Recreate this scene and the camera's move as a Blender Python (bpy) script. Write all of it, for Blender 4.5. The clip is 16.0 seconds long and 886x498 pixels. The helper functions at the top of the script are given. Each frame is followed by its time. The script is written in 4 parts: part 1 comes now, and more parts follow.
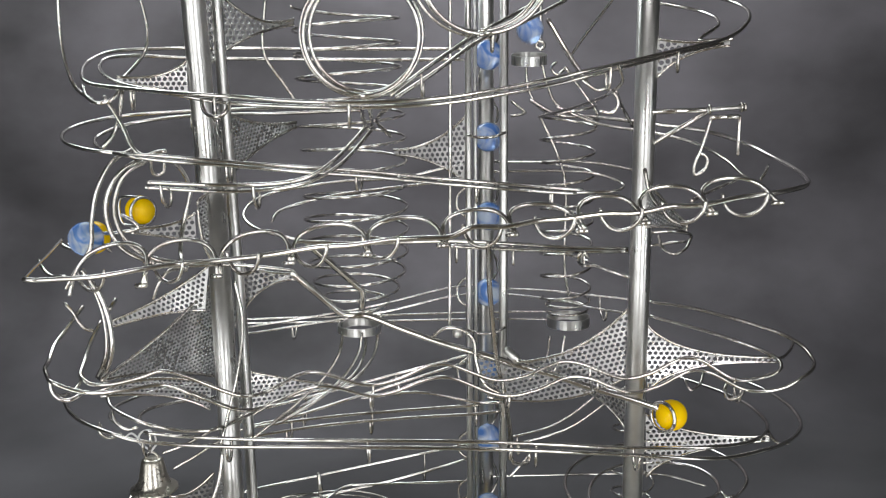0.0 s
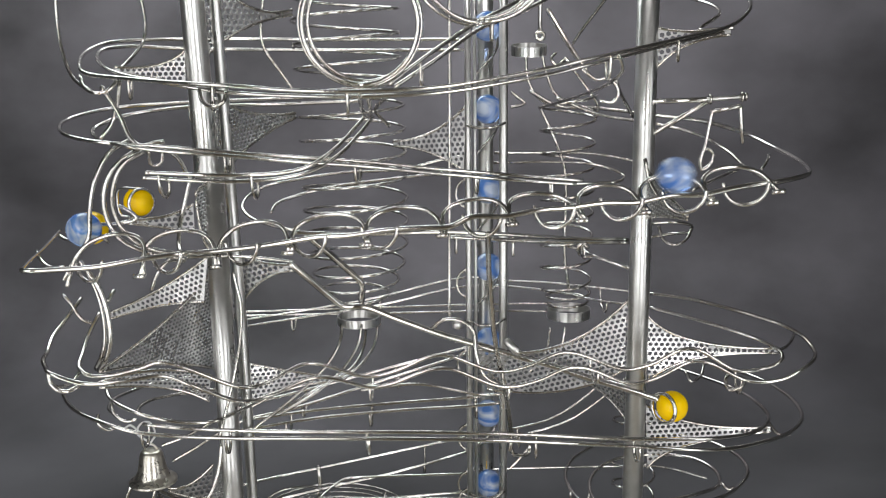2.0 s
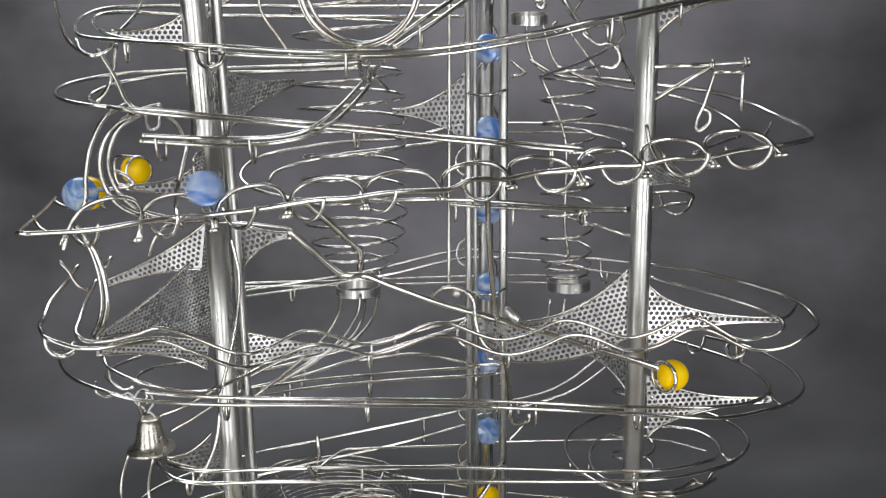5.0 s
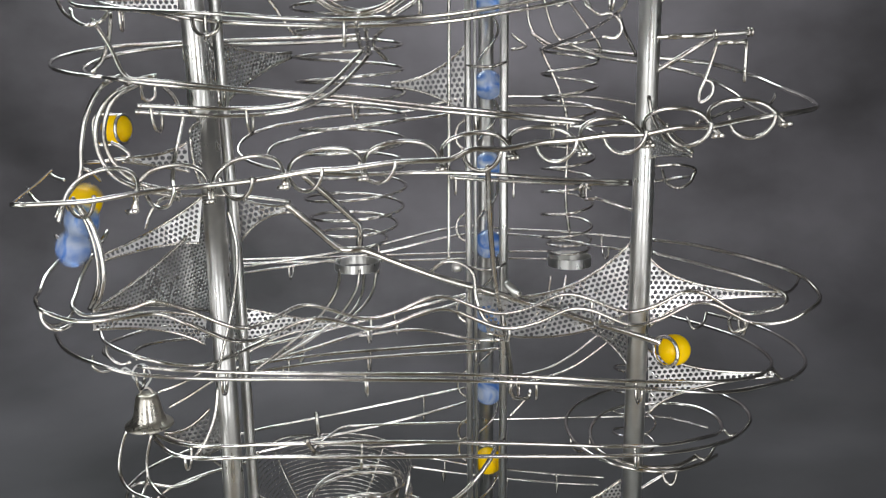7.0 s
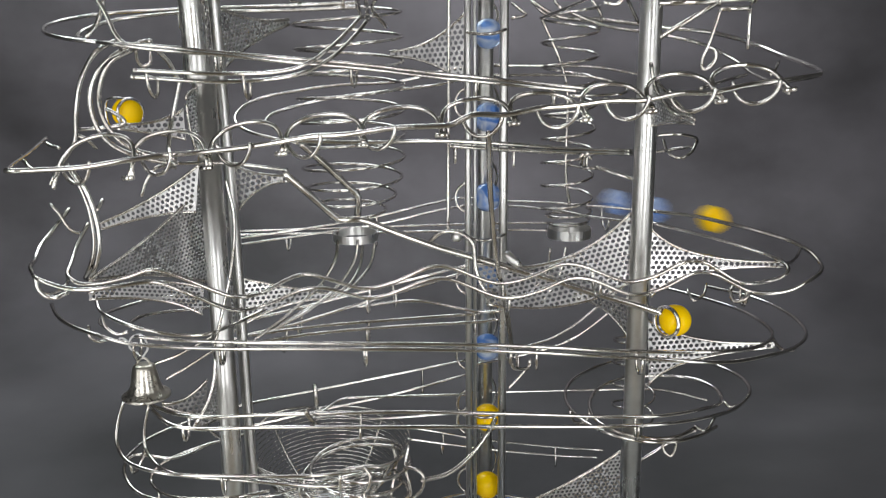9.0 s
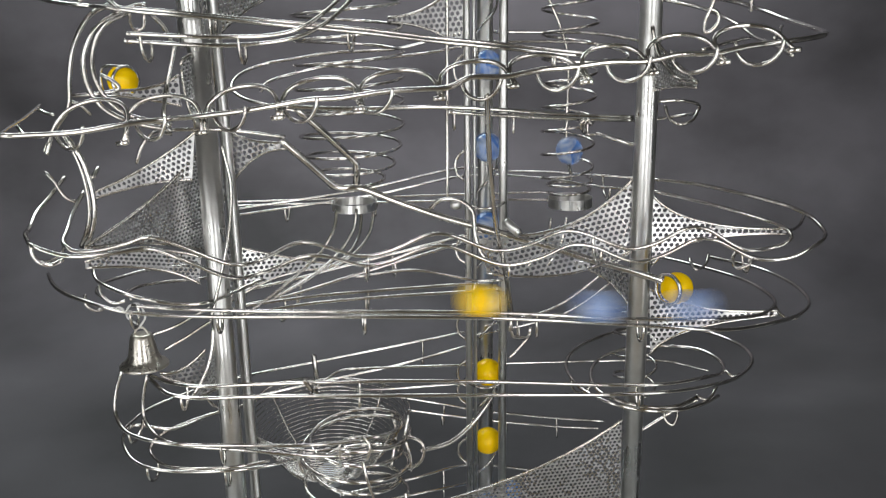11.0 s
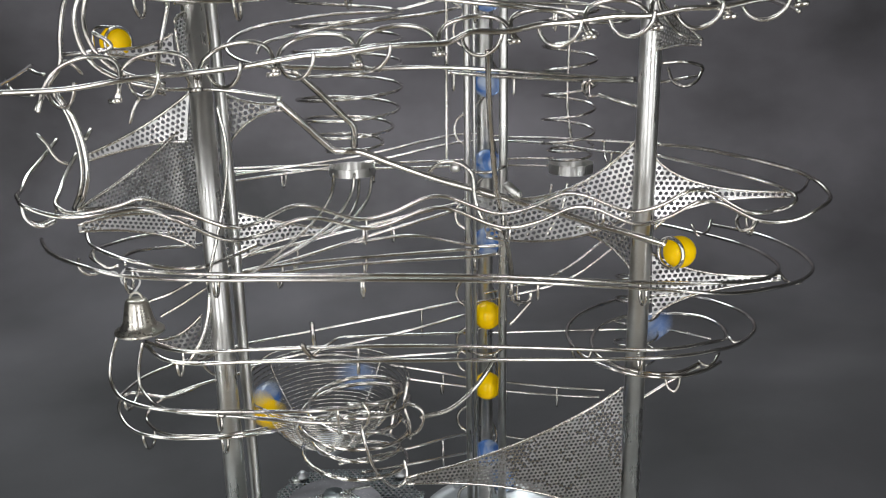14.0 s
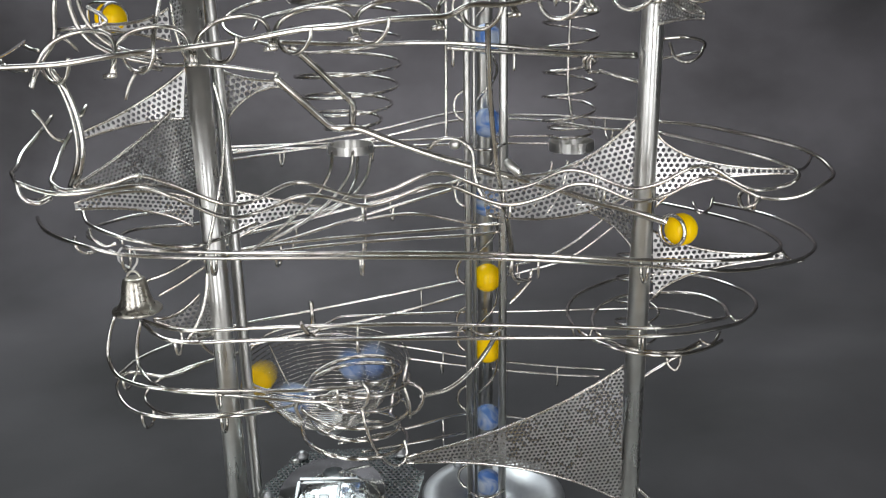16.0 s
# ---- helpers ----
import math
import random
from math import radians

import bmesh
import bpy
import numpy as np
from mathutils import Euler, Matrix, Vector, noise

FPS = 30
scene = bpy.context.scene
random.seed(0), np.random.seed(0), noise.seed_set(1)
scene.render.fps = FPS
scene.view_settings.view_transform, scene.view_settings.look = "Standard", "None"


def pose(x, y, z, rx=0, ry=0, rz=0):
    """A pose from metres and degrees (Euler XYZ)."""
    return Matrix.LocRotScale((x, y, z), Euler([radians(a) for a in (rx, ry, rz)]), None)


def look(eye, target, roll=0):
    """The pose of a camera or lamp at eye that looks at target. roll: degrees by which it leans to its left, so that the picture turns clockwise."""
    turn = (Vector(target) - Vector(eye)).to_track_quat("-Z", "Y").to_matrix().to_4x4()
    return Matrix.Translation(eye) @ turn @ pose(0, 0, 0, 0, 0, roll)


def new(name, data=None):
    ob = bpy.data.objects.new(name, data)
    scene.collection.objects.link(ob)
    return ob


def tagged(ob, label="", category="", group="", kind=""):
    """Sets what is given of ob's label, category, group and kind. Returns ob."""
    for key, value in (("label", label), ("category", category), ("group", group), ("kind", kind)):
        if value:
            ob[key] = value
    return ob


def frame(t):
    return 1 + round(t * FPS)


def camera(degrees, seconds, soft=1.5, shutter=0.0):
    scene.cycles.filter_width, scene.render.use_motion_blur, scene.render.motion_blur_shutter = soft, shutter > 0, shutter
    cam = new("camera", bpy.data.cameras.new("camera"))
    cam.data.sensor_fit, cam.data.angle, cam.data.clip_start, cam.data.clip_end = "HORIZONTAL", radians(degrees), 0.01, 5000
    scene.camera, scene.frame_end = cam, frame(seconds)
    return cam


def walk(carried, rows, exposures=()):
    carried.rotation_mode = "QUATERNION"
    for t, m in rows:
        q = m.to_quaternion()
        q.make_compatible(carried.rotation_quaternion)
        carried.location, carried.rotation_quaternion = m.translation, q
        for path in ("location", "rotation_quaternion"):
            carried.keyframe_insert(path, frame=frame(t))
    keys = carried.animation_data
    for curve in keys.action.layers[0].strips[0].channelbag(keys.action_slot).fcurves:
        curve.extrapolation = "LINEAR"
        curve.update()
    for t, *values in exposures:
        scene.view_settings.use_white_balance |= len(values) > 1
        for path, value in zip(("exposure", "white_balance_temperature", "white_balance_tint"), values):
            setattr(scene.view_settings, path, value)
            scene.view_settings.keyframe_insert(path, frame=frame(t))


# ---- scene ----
cam = camera(51.9, 16.0, soft=1.15, shutter=1.1)
PATH = [
    (0, (0.004, -0.108, 0.521), (-0.001, 1.852, 0.119), -0.6),
    (0.5, (0.004, -0.108, 0.519), (-0.001, 1.852, 0.12), -0.6),
    (1, (0.003, -0.108, 0.516), (0.0, 1.852, 0.12), -0.6),
    (1.5, (0.005, -0.107, 0.516), (-0.002, 1.852, 0.113), -0.6),
    (2, (0.005, -0.106, 0.516), (-0.002, 1.851, 0.107), -0.7),
    (2.5, (0.005, -0.107, 0.512), (-0.003, 1.852, 0.11), -0.6),
    (3, (0.005, -0.106, 0.512), (-0.002, 1.851, 0.103), -0.6),
    (3.5, (0.004, -0.106, 0.509), (-0.002, 1.851, 0.098), -0.6),
    (4, (0.006, -0.106, 0.505), (-0.003, 1.85, 0.086), -0.6),
    (6.5, (0.004, -0.101, 0.489), (-0.001, 1.848, 0.04), -0.7),
    (7, (0.005, -0.1, 0.486), (-0.002, 1.847, 0.027), -0.7),
    (7.5, (0.005, -0.098, 0.483), (-0.001, 1.845, 0.013), -0.7),
    (8, (0.004, -0.098, 0.481), (0.0, 1.844, 0.002), -0.7),
    (8.5, (0.003, -0.097, 0.479), (0.002, 1.842, -0.01), -0.7),
    (9, (0.002, -0.096, 0.475), (0.004, 1.841, -0.022), -0.6),
    (11.5, (0.005, -0.09, 0.461), (0.0, 1.835, -0.083), -0.9),
    (12, (0.004, -0.088, 0.46), (0.001, 1.834, -0.092), -0.9),
    (12.5, (0.004, -0.088, 0.457), (0.001, 1.833, -0.1), -0.9),
    (13, (0.004, -0.088, 0.452), (0.001, 1.833, -0.106), -0.9),
    (13.5, (0.003, -0.087, 0.448), (0.002, 1.832, -0.114), -0.9),
    (14, (0.003, -0.086, 0.445), (0.003, 1.831, -0.125), -0.9),
    (14.5, (0.002, -0.085, 0.444), (0.004, 1.829, -0.135), -0.9),
    (15, (0.002, -0.085, 0.442), (0.004, 1.828, -0.142), -0.9),
    (15.5, (0.003, -0.084, 0.44), (0.003, 1.827, -0.15), -0.9),
    (16, (0.003, -0.082, 0.439), (0.003, 1.825, -0.165), -1.0),
]
walk(cam, [(t, look(eye, target, roll)) for t, eye, target, roll in PATH])

# ---- world, lamps ----
world = bpy.data.worlds.new("studio")
scene.world = world
world.use_nodes = True
world.node_tree.nodes["Background"].inputs[0].default_value = (0.9, 0.95, 1.0, 1)
world.node_tree.nodes["Background"].inputs[1].default_value = 0.12


def unseen_softbox(place, target, size, power, colour, grid=180):
    data = bpy.data.lights.new("unseen_softbox", "AREA")
    data.shape, data.size, data.size_y, data.energy, data.color = "RECTANGLE", size[0], size[1], power, colour
    data.spread = math.radians(grid)
    ob = new("unseen_softbox", data)
    ob.matrix_world = look(place, target)
    return ob


unseen_softbox((-0.80, -0.03, 0.22), (0, 0.70, 0.22), (0.20, 1.75), 3.4, (0.98, 0.99, 1.0))
unseen_softbox((-0.46, -0.64, 0.36), (0, 0.60, 0.22), (0.44, 1.50), 9.1, (0.96, 0.98, 1.0))
unseen_softbox((0.46, -0.66, 0.36), (0, 0.60, 0.22), (0.34, 1.50), 9.0, (0.97, 0.98, 1.0))
unseen_softbox((0.82, 0.0, 0.22), (0, 0.70, 0.22), (0.15, 1.75), 2.6, (0.96, 0.98, 1.0))
# Two added lamps out of view lift the upper backdrop and the table cloth.
unseen_softbox((-0.30, 0.20, 1.50), (-0.14, 1.55, 0.80), (1.4, 0.3), 16.3, (0.985, 0.968, 1.0), 76)
unseen_softbox((-0.46, 1.42, 1.34), (-0.24, 0.76, 0.0), (1.1, 0.55), 12.5, (0.90, 0.98, 1.0))


# ---- materials ----
def shader(name):
    m = bpy.data.materials.new(name)
    m.use_nodes = True
    n, l = m.node_tree.nodes, m.node_tree.links
    return m, n, l, n["Principled BSDF"]


def add_noise(n, l, scale, detail=3.0, stretch=(1, 1, 1)):
    co, mp, no = n.new("ShaderNodeTexCoord"), n.new("ShaderNodeMapping"), n.new("ShaderNodeTexNoise")
    l.new(co.outputs["Object"], mp.inputs["Vector"])
    mp.inputs["Scale"].default_value = stretch
    l.new(mp.outputs["Vector"], no.inputs["Vector"])
    no.inputs["Scale"].default_value, no.inputs["Detail"].default_value = scale, detail
    return no


def ramp(n, l, source, low, high, a=0.3, b=0.7):
    r = n.new("ShaderNodeValToRGB")
    r.color_ramp.elements[0].position, r.color_ramp.elements[1].position = a, b
    r.color_ramp.elements[0].color, r.color_ramp.elements[1].color = (*low, 1), (*high, 1)
    l.new(source, r.inputs[0])
    return r


def bumped(n, l, source, b, strength, distance=0.001):
    k = n.new("ShaderNodeBump")
    k.inputs["Strength"].default_value, k.inputs["Distance"].default_value = strength, distance
    l.new(source, k.inputs["Height"])
    l.new(k.outputs[0], b.inputs["Normal"])


def steel(name, low, high, rough_low, rough_high, grain=(1, 1, 1), bump=0.05, uneven=0.25):
    """Hand-ground stainless steel: tinted patches, worn streaks and an uneven surface that breaks up the highlights."""
    m, n, l, b = shader(name)
    b.inputs["Metallic"].default_value = 1.0
    stains = add_noise(n, l, 26.0, 5.0)
    l.new(ramp(n, l, stains.outputs["Fac"], low, high, 0.34, 0.62).outputs[0], b.inputs["Base Color"])
    fine = add_noise(n, l, 260.0, 3.0, grain)
    mix = n.new("ShaderNodeMath")
    mix.operation = "MULTIPLY_ADD"
    l.new(stains.outputs["Fac"], mix.inputs[0])
    mix.inputs[1].default_value = 0.6
    half = n.new("ShaderNodeMath")
    half.operation = "MULTIPLY"
    half.inputs[1].default_value = 0.45
    l.new(fine.outputs["Fac"], half.inputs[0])
    l.new(half.outputs[0], mix.inputs[2])
    r = ramp(n, l, mix.outputs[0], (rough_high,) * 3, (rough_low,) * 3, 0.38, 0.66)
    l.new(r.outputs[0], b.inputs["Roughness"])
    waves = add_noise(n, l, 75.0, 2.0, (1, 1, 1) if grain[2] == 1 else (1, 1, 0.3))
    wide = n.new("ShaderNodeBump")
    wide.inputs["Strength"].default_value, wide.inputs["Distance"].default_value = uneven, 0.0015
    l.new(waves.outputs["Fac"], wide.inputs["Height"])
    close = n.new("ShaderNodeBump")
    close.inputs["Strength"].default_value, close.inputs["Distance"].default_value = bump, 0.0004
    l.new(fine.outputs["Fac"], close.inputs["Height"])
    l.new(wide.outputs[0], close.inputs["Normal"])
    l.new(close.outputs[0], b.inputs["Normal"])
    return m


WIRE = steel("polished_steel_wire", (0.38, 0.358, 0.325), (0.76, 0.736, 0.695), 0.09, 0.20, bump=0.03, uneven=0.08)
TUBE = steel("brushed_steel_tube", (0.50, 0.49, 0.465), (0.68, 0.67, 0.645), 0.25, 0.40, (1, 1, 0.03), 0.04, 0.16)
SHEET = steel("perforated_steel_sheet", (0.31, 0.305, 0.295), (0.54, 0.53, 0.515), 0.22, 0.38, uneven=0.06)
BRASS = steel("nickel_bell", (0.42, 0.39, 0.33), (0.56, 0.53, 0.47), 0.24, 0.38, uneven=0.04)
PLATE = steel("dark_polished_plate", (0.30, 0.32, 0.32), (0.42, 0.44, 0.44), 0.16, 0.28, uneven=0.04)
ALU = steel("turned_aluminium", (0.52, 0.53, 0.55), (0.66, 0.67, 0.68), 0.36, 0.55, uneven=0.05)


def yellow_paint():
    m, n, l, b = shader("yellow_glass")
    b.inputs["Roughness"].default_value = 0.16
    b.inputs["Specular IOR Level"].default_value = 0.22
    no = add_noise(n, l, 60.0)
    l.new(ramp(n, l, no.outputs["Fac"], (0.92, 0.56, 0.0), (0.96, 0.62, 0.002)).outputs[0], b.inputs["Base Color"])
    return m


def blue_glass():
    m, n, l, b = shader("blue_marble_glass")
    b.inputs["Roughness"].default_value = 0.02
    b.inputs["IOR"].default_value = 1.5
    b.inputs["Transmission Weight"].default_value = 0.60
    no = add_noise(n, l, 48.0, 2.0, (1, 0.45, 1))
    no.inputs["Distortion"].default_value = 1.6
    l.new(ramp(n, l, no.outputs["Fac"], (0.13, 0.32, 0.80), (0.84, 0.92, 1.0), 0.42, 0.64).outputs[0], b.inputs["Base Color"])
    return m


YELLOW, BLUE = yellow_paint(), blue_glass()


def cloth():
    m, n, l, b = shader("dark_grey_backdrop_cloth")
    b.inputs["Roughness"].default_value = 0.75
    b.inputs["Sheen Weight"].default_value = 0.15
    no = add_noise(n, l, 3.0, 5.0, (1, 1, 1.5))
    l.new(ramp(n, l, no.outputs["Fac"], (0.0076, 0.0072, 0.0081), (0.0670, 0.0642, 0.0705), 0.31, 0.69).outputs[0], b.inputs["Base Color"])
    weave = add_noise(n, l, 500.0, 2.0)
    bumped(n, l, weave.outputs["Fac"], b, 0.2, 0.0006)
    return m


def plain(name, colour, rough):
    m, n, l, b = shader(name)
    b.inputs["Roughness"].default_value = rough
    no = add_noise(n, l, 8.0, 5.0)
    l.new(ramp(n, l, no.outputs["Fac"], [c * 0.9 for c in colour], colour).outputs[0], b.inputs["Base Color"])
    return m


CLOTH = cloth()
# Unseen room and table: tones chosen for what the steel reflects.
WALL = plain("grey_unseen_wall", (0.22, 0.22, 0.225), 0.8)
WARM_WALL = plain("warm_unseen_wall", (0.44, 0.35, 0.23), 0.6)
FLOOR = plain("warm_unseen_floor", (0.44, 0.38, 0.29), 0.6)
CEIL = plain("white_unseen_ceiling", (0.60, 0.60, 0.60), 0.8)
TABLE = plain("pale_table_bounce", (0.66, 0.67, 0.66), 0.4)
PALE = plain("pale_under_plate", (0.74, 0.84, 0.84), 0.35)
BADGE = steel("mirror_polished_badge", (0.74, 0.79, 0.79), (0.86, 0.90, 0.90), 0.05, 0.12, uneven=0.03)


# ---- mesh helpers ----
def mesh_object(name, verts, faces, material, parent=None, label="", smooth=True):
    me = bpy.data.meshes.new(name)
    me.from_pydata(verts, [], faces)
    me.materials.append(material)
    if smooth:
        me.polygons.foreach_set("use_smooth", [True] * len(me.polygons))
    ob = new(name, me)
    ob.parent = parent
    return tagged(ob, label)


def part(name, bm, material, parent, label="", smooth=True):
    me = bpy.data.meshes.new(name)
    bm.normal_update()
    bm.to_mesh(me)
    bm.free()
    me.materials.append(material)
    if smooth:
        me.polygons.foreach_set("use_smooth", [True] * len(me.polygons))
    ob = new(name, me)
    ob.parent = parent
    return tagged(ob, label)


def spline(points, step=0.004):
    """A smooth line through the points, in even small steps."""
    p = np.array(points, float)
    if len(p) == 2:
        return np.array([p[0] + (p[1] - p[0]) * s for s in np.linspace(0, 1, 3)])
    q = np.vstack([2 * p[0] - p[1], p, 2 * p[-1] - p[-2]])
    out = []
    for i in range(1, len(q) - 2):
        a, b, c, d = q[i - 1], q[i], q[i + 1], q[i + 2]
        ta = max(np.linalg.norm(b - a), 1e-6) ** 0.5
        tb = max(np.linalg.norm(c - b), 1e-6) ** 0.5
        tc = max(np.linalg.norm(d - c), 1e-6) ** 0.5
        m1 = (c - b) + tb * ((b - a) / ta - (c - a) / (ta + tb))
        m2 = (c - b) + tb * ((d - c) / tc - (d - b) / (tb + tc))
        n = max(3, int(np.linalg.norm(c - b) / step))
        for s in np.linspace(0, 1, n, endpoint=False):
            out.append((2 * s**3 - 3 * s**2 + 1) * b + (s**3 - 2 * s**2 + s) * m1 + (3 * s**2 - 2 * s**3) * c + (s**3 - s**2) * m2)
    out.append(p[-1])
    return np.array(out)


def tube_mesh(path, r, sides=8, closed=False):
    """Vertices and faces of a round bar along a path, with domed ends."""
    p = np.array(path, float)
    t = np.gradient(p, axis=0)
    if closed:
        t = np.roll(p, -1, 0) - np.roll(p, 1, 0)
    t /= np.linalg.norm(t, axis=1)[:, None] + 1e-12
    u = np.cross(t[0], (0, 0, 1) if abs(t[0][2]) < 0.9 else (1, 0, 0))
    u /= np.linalg.norm(u)
    rings, verts, faces = [], [], []
    rows = [(i, r, 0.0) for i in range(len(p))]
    if not closed:
        rows = [(0, r * 0.55, -r * 0.5)] + rows + [(len(p) - 1, r * 0.55, r * 0.5)]
    ang = np.arange(sides) * 2 * math.pi / sides
    for i, rr, shift in rows:
        u = u - t[i] * np.dot(u, t[i])
        u /= np.linalg.norm(u)
        v = np.cross(t[i], u)
        c = p[i] + t[i] * shift
        verts += [tuple(c + rr * (math.cos(a) * u + math.sin(a) * v)) for a in ang]
    n = len(rows)
    for k in range(n if closed else n - 1):
        for j in range(sides):
            a, b = k * sides, ((k + 1) % n) * sides
            faces.append((a + j, a + (j + 1) % sides, b + (j + 1) % sides, b + j))
    if not closed:
        faces.append(tuple(range(sides))[::-1])
        faces.append(tuple((n - 1) * sides + j for j in range(sides)))
    return verts, faces


def bar(name, path, r, parent, material=WIRE, sides=8, closed=False, label=""):
    v, f = tube_mesh(path, r, sides, closed)
    return mesh_object(name, v, f, material, parent, label)


def turned(name, profile, centre, material, parent, segments=40, label=""):
    """A turned piece: (radius, height) pairs from the bottom up, round a vertical axis."""
    verts, faces = [], []
    for r, z in profile:
        for k in range(segments):
            a = 2 * math.pi * k / segments
            verts.append((centre[0] + r * math.cos(a), centre[1] + r * math.sin(a), centre[2] + z))
    for i in range(len(profile) - 1):
        for k in range(segments):
            a, b = i * segments, (i + 1) * segments
            faces.append((a + k, a + (k + 1) % segments, b + (k + 1) % segments, b + k))
    faces.append(tuple(range(segments))[::-1])
    faces.append(tuple((len(profile) - 1) * segments + k for k in range(segments)))
    ob = mesh_object(name, verts, faces, material, parent, label)
    return ob


# ---- the setting ----
def box(name, x0, x1, y0, y1, z0, z1, material):
    bm = bmesh.new()
    bmesh.ops.create_cube(bm, size=1)
    bmesh.ops.transform(bm, matrix=Matrix.LocRotScale(((x0 + x1) / 2, (y0 + y1) / 2, (z0 + z1) / 2), None, (x1 - x0, y1 - y0, z1 - z0)), verts=bm.verts)
    ob = part(name, bm, material, None, smooth=False)
    return tagged(ob, kind="structure")


TOP = -0.070
# Room added out of view, to give the metal surroundings to reflect.
box("unseen_floor", -2.4, 2.4, -2.4, 2.4, -0.85, -0.80, FLOOR)
box("unseen_ceiling", -2.4, 2.4, -2.4, 2.4, 2.60, 2.66, CEIL)
box("unseen_wall_north", -2.4, 2.4, 2.40, 2.50, -0.80, 2.60, WALL)
box("unseen_wall_south", -2.4, 2.4, -2.50, -2.40, -0.80, 2.60, WARM_WALL)
box("unseen_wall_east", 2.40, 2.50, -2.4, 2.4, -0.80, 2.60, WALL)
box("unseen_wall_west", -2.50, -2.40, -2.4, 2.4, -0.80, 2.60, WALL)


def backdrop():
    """A cloth that lies on the table and sweeps up behind the sculpture, with shallow folds."""
    verts, faces = [], []
    nx, ns = 90, 110
    for i in range(ns + 1):
        s = i / ns * 2.17
        if s < 1.2:
            y, z, nrm = 0.62 + s * 0.58 / 1.2, TOP, (0, 0, 1)
        elif s < 1.2 + 0.35 * math.pi / 2:
            a = (s - 1.2) / 0.35
            y, z, nrm = 1.2 + 0.35 * math.sin(a), TOP + 0.35 * (1 - math.cos(a)), (0, -math.sin(a), math.cos(a))
        else:
            y, z, nrm = 1.55, TOP + 0.35 + (s - 1.2 - 0.35 * math.pi / 2), (0, -1, 0)
        for j in range(nx + 1):
            x = -1.5 + 3.0 * j / nx
            fold = 0.010 * noise.noise((x * 1.6 + 0.4 * s, s * 2.2, 3.0)) + 0.004 * noise.noise((x * 5, s * 5 - x * 3, 8.0))
            rise = min(1.0, max(0.0, (s - 0.8) / 0.8))
            fold *= 0.22 + 0.78 * rise * rise * (3 - 2 * rise)
            crest = s - (0.45 + 1.6 * (x - 0.41))
            side = min(1.0, max(0.0, (x - 0.17) * 9))
            fold += side * 0.030 * math.exp(-(crest / (0.27 if crest > 0 else 0.24)) ** 2)
            verts.append((x, y + nrm[1] * fold, z + nrm[2] * fold))
    for i in range(ns):
        for j in range(nx):
            a = i * (nx + 1) + j
            faces.append((a, a + 1, a + nx + 2, a + nx + 1))
    ob = mesh_object("backdrop", verts, faces, CLOTH)
    tagged(ob, kind="structure")


backdrop()
# Table top out of view, kept pale so the lower posts reflect it.
table = new("table")
tagged(table, "unseen table partly covered by dark grey backdrop cloth, pale to brighten the posts", "table")
for name, b in (("tabletop", (-1.2, 1.2, 0.50, 1.18, TOP - 0.045, TOP - 0.004)), ("leg", (-1.1, -1.04, 0.54, 0.60, -0.80, TOP - 0.045)), ("leg", (1.04, 1.1, 0.54, 0.60, -0.80, TOP - 0.045)), ("leg", (-1.1, -1.04, 1.06, 1.12, -0.80, TOP - 0.045)), ("leg", (1.04, 1.1, 1.06, 1.12, -0.80, TOP - 0.045))):
    ob = box(name, *b, TABLE)
    ob["kind"] = ""
    ob.parent = table


# ---- the rolling ball sculpture ----
sculpture = new("rolling_ball_sculpture")
tagged(sculpture, "welded stainless steel rolling ball sculpture with wire tracks on table", "sculpture")


def mm(points):
    return [(x / 1000, y / 1000, z / 1000) for x, y, z in points]


def nearest(path, x, y=None):
    score = np.abs(path[:, 0] - x / 1000)
    if y is not None:
        score = score + np.abs(path[:, 1] - y / 1000)
    else:
        score = score + 0.15 * (path[:, 1] - path[:, 1].min())
    return path[int(np.argmin(score))]


def crosstie(a, b, parent, drop=0.013):
    """A bent bar under two rails, from a to b."""
    mid, half = (a + b) / 2, (b - a) / 2
    pts = []
    for k in range(13):
        ang = math.pi * k / 12
        pts.append(mid - half * math.cos(ang) - np.array((0, 0, 0.0015 + drop * math.sin(ang) ** 0.8)))
    bar("crosstie", pts, 0.0013, parent, sides=6)


def track(name, rails, ties):
    paths = [spline(mm(p)) for r, p in rails]
    first = bar(name, paths[0], rails[0][0], sculpture)
    for (r, p), path in list(zip(rails, paths))[1:]:
        bar("rail", path, r, first)
    for where in ties:
        a, b = nearest(paths[0], *where), nearest(paths[1], *where)
        if np.linalg.norm(a - b) < 0.06:
            crosstie(a, b, first)
    return first


def rod(name, r, points):
    return bar(name, spline(mm(points)), r, sculpture)


